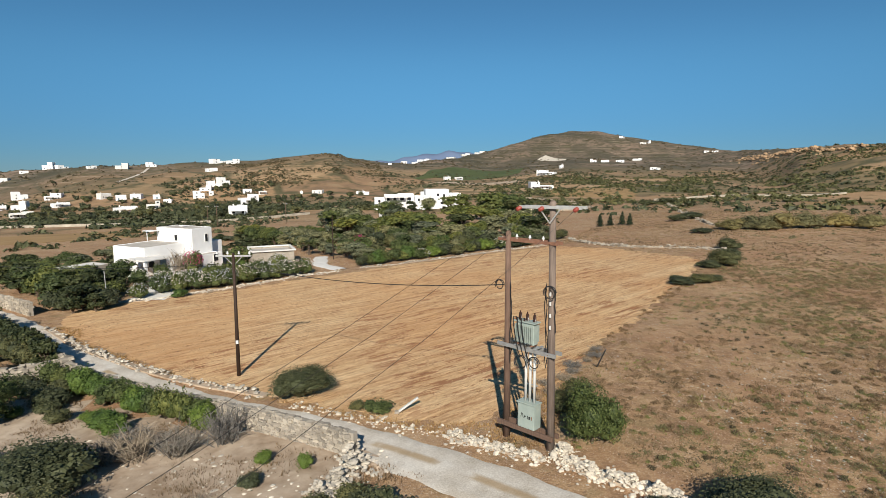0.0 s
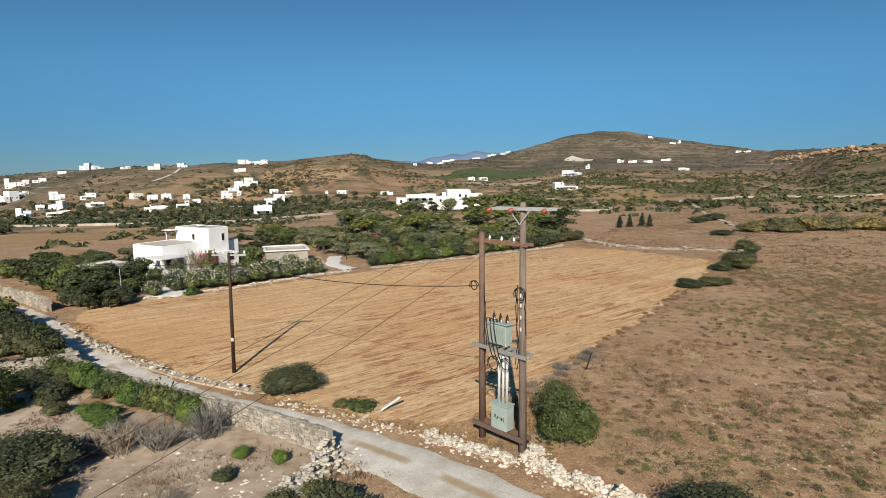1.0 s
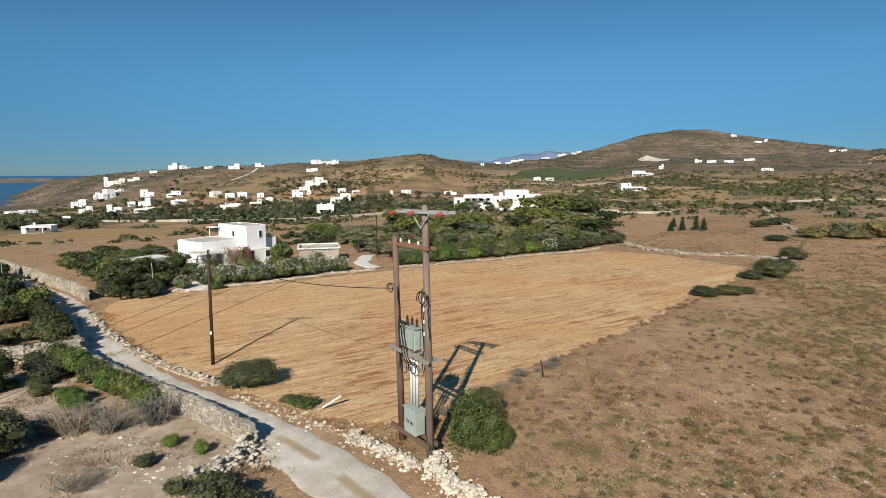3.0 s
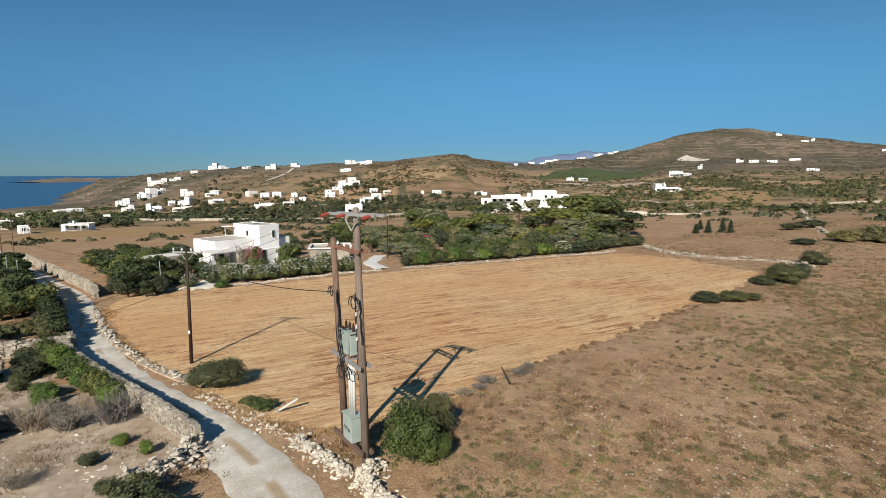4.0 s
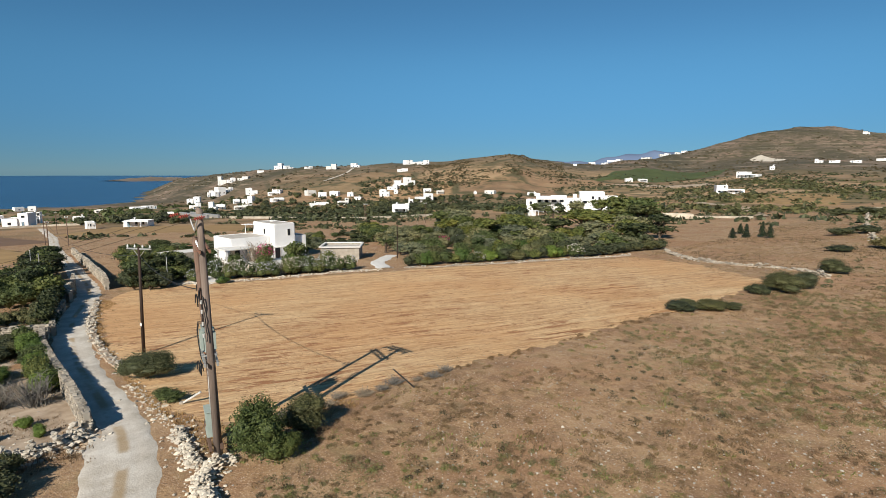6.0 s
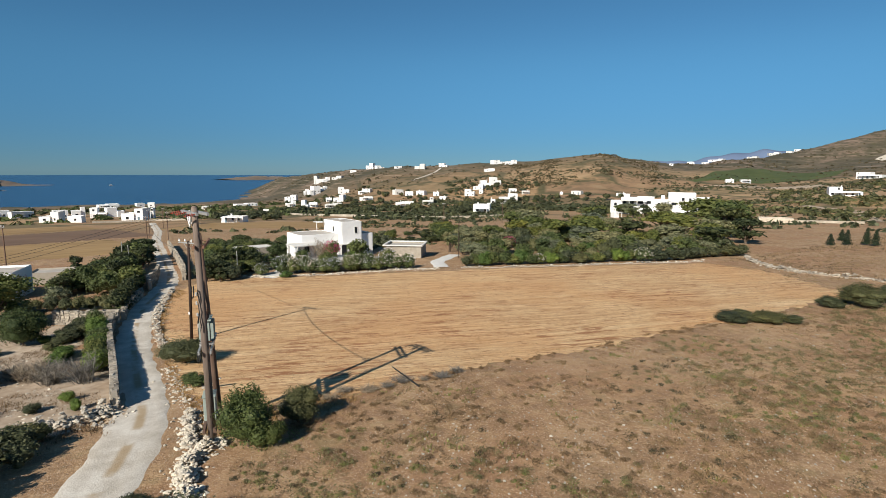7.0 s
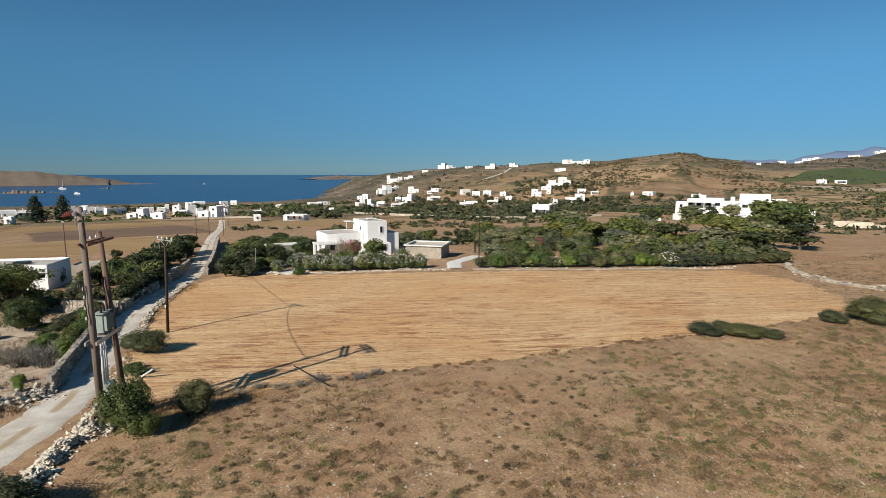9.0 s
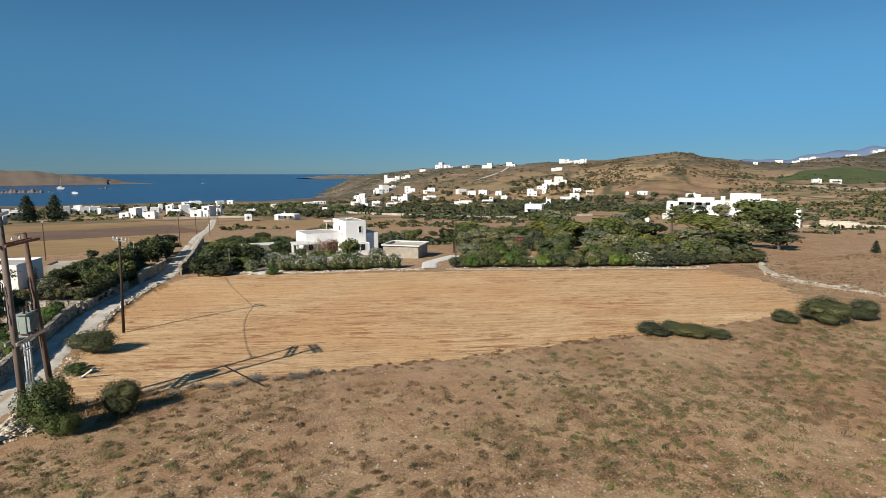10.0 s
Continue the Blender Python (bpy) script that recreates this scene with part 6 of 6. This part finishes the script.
ridge("island", [(-1900, -520, 20), (-1960, -380, 19), (-1980, -250, 8), (-2000, -150, 7), (-2010, -60, -2), (-2000, 0, -14), (-1990, 40, -31), (-1990, 95, -32.5)], SEA - 1, 120, "isle", "bare brown island in the bay")
ridge("islet", [(-1280, -210, -30), (-1285, -170, -27), (-1290, -140, -29), (-1290, -110, -33)], SEA - 1, 18, "isle", "low rocky islet in the bay")
ridge("islet", [(-1500, -75, -33), (-1500, -50, -30.6), (-1500, -20, -33)], SEA - 1, 12, "isle", "flat rocky islet in the bay")
ridge("headland", [(-2600, 700, -28), (-2650, 830, -16), (-2700, 1000, -20)], SEA - 1, 120, "isle", "far low headland across the water")
# far ridge; its haze is only the blue of its material
ridge("backdrop", [(-3400, 2900, 10), (-2870, 3150, 60), (-2550, 3470, 85), (-2290, 3640, 55), (-2000, 3800, 95), (-1810, 3910, 145), (-1510, 4030, 90), (-1100, 4150, 20)], -60, 500, "haze", "distant mountains with blue haze in their colour")


# boats
def boat(x, y, s, mast, rz):
    ob = tagged(root("sailing_boat" if mast else "motor_boat", x, y, SEA, rz), "small white boat lying in the bay", "boat", "boats")
    bm = bmesh.new()
    box(bm, 0, 0, 0.35 * s, 3.2 * s, 1.0 * s, 0.8 * s)
    for v in bm.verts:
        if v.co.x > 0:
            v.co.y *= 0.25
        if v.co.z < 0.2 * s:
            v.co.xy *= 0.75
    part("hull", bm, M["white"], ob)
    bm = bmesh.new()
    box(bm, -0.3 * s, 0, 0.95 * s, 1.2 * s, 0.6 * s, 0.45 * s, 0.05)
    part("cabin", bm, M["offwhite"], ob)
    if mast:
        bm = bmesh.new()
        rod(bm, (0.2 * s, 0, 0.7 * s), (0.2 * s, 0, 5.2 * s), 0.07 * s, 0.05 * s, 6)
        part("mast", bm, M["offwhite"], ob)


boat(-1480, -130, 5, True, 80); boat(-1180, -78, 3.4, False, 70); boat(-1800, 190, 3.5, False, 100); boat(-1620, -420, 4, True, 60); boat(-1660, -470, 4, True, 90)

# ---- stones, piece by piece ----
STONES = []
for k in range(7):
    g = np.random.default_rng(40 + k)
    v, f = ball(g, 1, 0.0)
    v = v * (1 + g.uniform(-0.28, 0.22, (len(v), 1))) * g.uniform(0.75, 1.1, 3)
    v[:, 2] *= 0.8
    v[:, 2] = np.maximum(v[:, 2], -0.5)
    STONES.append((v, f))
BLOCKS = []
for k in range(7):
    g = np.random.default_rng(60 + k)
    v = np.array([(i, j, l) for i in (-1, 1) for j in (-1, 1) for l in (-1, 1)], float) * g.uniform(0.72, 1.0, (8, 3))
    BLOCKS.append((v, np.array([(0, 1, 3, 2), (4, 6, 7, 5), (0, 4, 5, 1), (2, 3, 7, 6), (0, 2, 6, 4), (1, 5, 7, 3)])))
MESHES = {}


def stone_mesh(k, mat, kinds=STONES):
    key = (k, mat, kinds is BLOCKS)
    if key not in MESHES:
        me = bpy.data.meshes.new("stone")
        v, f = kinds[k]
        me.from_pydata(v.tolist(), [], f.tolist())
        me.materials.append(M[mat])
        MESHES[key] = me
    return MESHES[key]


def rubble(name, line, n, width, h, size, mat, label, seed, pieces=0, kind="structure", core=True, tail=0.3):
    """A heap or tumbled dry wall of loose stones along a line; the first pieces are objects of their own."""
    g = np.random.default_rng(seed)
    c = along(line, 200)
    if core:
        ob = long_wall(name, line, h * 0.22, width * 0.7, "soil", label)
    else:
        ob = tagged(new(name), label, "wall", kind=kind)
    V, F, k0 = [], [], 0
    for i in range(n):
        u = g.random()
        p = c[int(u * 199)]
        t = c[min(199, int(u * 199) + 1)] - c[max(0, int(u * 199) - 1)]
        t = t / (np.linalg.norm(t) + 1e-9)
        o = g.normal(0, 0.42) * width * 0.5
        if g.random() < tail:
            o *= 2.2
        s = g.uniform(*size) * (0.7 + 0.6 * g.random() ** 3)
        gap = 0.55 + 0.45 * math.sin(u * 37 + seed) * math.sin(u * 11)
        x, y = p[0] - t[1] * o, p[1] + t[0] * o
        lift = max(0.0, 1 - (o / (width * 0.55)) ** 2) * h * gap * g.random() ** 0.5
        z = H(x, y) + lift + s * 0.15
        rz, tx = g.uniform(0, 360), g.uniform(-25, 25)
        sc = (s * g.uniform(0.8, 1.35), s, s * g.uniform(0.6, 0.95))
        m = pose(x, y, z, tx, 0, rz) @ Matrix.Diagonal((*sc, 1))
        if i < pieces:
            st = new("stone", stone_mesh(i % 7, mat))
            st.parent = ob
            st.matrix_basis = m
        else:
            v, f = STONES[i % 7]
            R = np.array(m)
            V.append(v @ R[:3, :3].T + R[:3, 3])
            F += (f + k0).tolist()
            k0 += len(v)
    if V:
        r = sheet("loose_stones", np.concatenate(V), F, M[mat], ob)
        tagged(r, kind="stuff")
    return ob


def laid_wall(name, line, h, th, mat, label, seed, pieces=300, sx=(0.25, 0.5), sy=0.17):
    """A laid stone wall: a mortar core with stones on both faces and flat stones on top."""
    ob = long_wall(name, line, h - 0.06, th - 0.1, "mortar", label)
    g = np.random.default_rng(seed)
    L = np.linalg.norm(np.diff(np.array(line, float), axis=0), axis=1).sum()
    fine = along(line, 400)
    made, V, F, k0 = 0, [], [], 0
    todo = []
    for row in range(int(h / sy) + 1):
        for sidev in (-1, 1):
            s = g.uniform(0, 0.2)
            while s < L - 0.1:
                w = g.uniform(*sx)
                todo.append((s + w / 2, w, row, sidev))
                s += w + 0.02
    g.shuffle(todo)
    for i, (s, w, row, sidev) in enumerate(todo):
        k = min(398, int(s / L * 399))
        p, t = fine[k], fine[k + 1] - fine[k]
        t = t / np.linalg.norm(t)
        ang_w = math.degrees(math.atan2(t[1], t[0]))
        top_row = row == int(h / sy)
        off = sidev * (th / 2 - 0.05) if not top_row else sidev * th * 0.22
        x, y = p[0] - t[1] * off, p[1] + t[0] * off
        z = H(x, y) + min(row * sy + sy / 2, h - 0.02)
        m = pose(x, y, z + g.uniform(-0.03, 0.03), g.uniform(-8, 8), g.uniform(-11, 11), ang_w + g.uniform(-9, 9)) @ Matrix.Diagonal((w * 0.54, 0.07 if not top_row else th * 0.3, sy * g.uniform(0.4, 0.72), 1))
        if i < pieces:
            st = new("stone", stone_mesh(i % 7, mat, BLOCKS if i % 3 else STONES))
            st.parent = ob
            st.matrix_basis = m
        else:
            v, f = (BLOCKS if i % 3 else STONES)[i % 7]
            R = np.array(m)
            V.append(v @ R[:3, :3].T + R[:3, 3])
            F += (f + k0).tolist()
            k0 += len(v)
    if V:
        tagged(sheet("laid_stones", np.concatenate(V), F, M[mat], ob), kind="stuff")
    return ob


laid_wall("wall_garden", [(-37.2, 21.5), (-33.4, 20.85), (-26.3, 20.3), (-19, 19.8), (-13.4, 19.3)], 1.1, 0.42, "stone", "grey mortared stone wall along the lane", 3, 300, (0.16, 0.38), 0.125)
laid_wall("wall_terrace", [(-41.2, 17.2), (-39.2, 19.4), (-37.6, 22.0)], 1.2, 0.5, "stone", "grey dry stone terrace wall with square end", 4, 120)
laid_wall("wall_hedge", [(-38.2, 22.4), (-42, 23.0), (-46.5, 24.2), (-51, 25.6)], 1.0, 0.45, "stone", "grey stone wall under the clipped hedge", 5, 150)
laid_wall("wall_lane", [(-60.5, 32.0), (-66, 33.0), (-72, 33.9), (-85, 35.7), (-103, 38.0), (-116, 39.8)], 1.3, 0.5, "stone", "pale grey stone wall along the lane", 19, 150, (0.3, 0.65), 0.2)
laid_wall("wall_corner", [(-54.5, 27.0), (-58.5, 27.4), (-64, 29.2), (-70, 30.4)], 1.3, 0.45, "stone", "stone wall beside the lane bend", 6, 120)
rubble("wall_end", [(-13.6, 19.4), (-12.9, 18.4), (-12.6, 17.2), (-12.9, 15.8)], 420, 1.3, 0.8, (0.09, 0.2), "rubble", "collapsed pale stone wall end", 7, 200)
rubble("wall_verge", [(-53, 29.2), (-46, 27.0), (-38.8, 25.2), (-33, 24.3), (-27.6, 23.8), (-22.4, 23.6)], 330, 0.9, 0.45, (0.07, 0.2), "rubble", "tumbled pale dry stone wall between lane and field", 8, 260)
rubble("wall_bank", [(-10.5, 22.4), (-8.6, 22.0), (-6.8, 21.6), (-5.6, 21.4)], 560, 0.7, 0.45, (0.05, 0.14), "rubble", "pale rubble stones at the foot of the twin pole", 9, 220)
rubble("wall_heap", [(-5.2, 22.6), (-4.8, 21.4), (-3.6, 20.8), (-1.6, 20.4), (0.2, 19.8)], 1300, 0.85, 0.6, (0.05, 0.13), "rubble", "heap of pale dry stones beside the pole", 10, 260)
rubble("wall_house", [(-57.6, 38.6), (-55.0, 41), (-52.6, 46), (-48.0, 57.5), (-45.4, 63)], 560, 0.8, 0.3, (0.09, 0.2), "rubble", "low pale stone border below the hedge", 11, 120)
rubble("wall_hedgerow", [(-44.2, 66), (-40.8, 70), (-36, 80), (-30.5, 91), (-26, 98.5)], 480, 0.8, 0.3, (0.09, 0.2), "rubble", "low pale stone border below the garden", 12, 100)
rubble("wall_pasture_edge", [(-24.5, 108), (-21, 103), (-15.5, 97.5), (-11, 95), (-6, 93.5), (0, 91.5), (3, 88)], 560, 0.8, 0.6, (0.14, 0.3), "stone", "grey dry stone wall between field and pasture", 13, 200)
rubble("wall_far_pasture", [(3.5, 128), (0, 140), (-3.5, 158), (-9, 190), (-16, 238)], 500, 1.0, 0.8, (0.18, 0.4), "stone", "tumbled dry stone wall over the far pasture", 14, 60)
rubble("cliff", [(30, 840), (45, 768), (62, 661), (77, 597), (90, 537), (104, 520)], 300, 16, 3.0, (0.9, 2.6), "ochrerock", "ochre rocky outcrop along the ridge", 18, 0, "structure", False, 0.3)
rubble("stones_slope", [(2, 26), (8, 32), (14, 40), (20, 50), (24, 60)], 4600, 26, 0.0, (0.025, 0.07), "rubble", "small pale stones scattered over the slope", 15, 0, "structure", False, 0.5)
rubble("stones_plot", [(-29, 14), (-22, 14.5), (-14, 16.5)], 900, 4.5, 0.0, (0.04, 0.13), "rubble", "pale stones scattered over the garden plot", 16, 0, "structure", False, 0.3)
rubble("stones_verge", [(-20, 22.9), (-14, 22.6), (-8.5, 22.6)], 260, 1.0, 0.0, (0.04, 0.14), "rubble", "small pale stones along the lane edge", 17, 0, "structure", False, 0.3)

# small things
pk = tagged(root("broken_post", -13.6, 24.2, H(-13.6, 24.2), 40), "short pale broken post leaning in the stubble", "post")
bm = bmesh.new()
box(bm, 0, 0, 0.34, 0.1, 0.14, 1.45, 0.02, 0, 0, 58)
part("post", bm, M["pvc"], pk)
bm = bmesh.new()
box(bm, -0.5, 0, 0.05, 0.22, 0.24, 0.16, 0.03)
part("footing", bm, M["mortar"], pk)
sk = tagged(root("stick", -5.7, 33.5, H(-5.7, 33.5)), "pale dry wooden pole leaning over the field edge", "stick")
bm = bmesh.new()
rod(bm, (0, 0, -0.05), (0.84, -2.26, 1.84), 0.05, 0.035, 7)
part("branch", bm, M["dry"], sk)
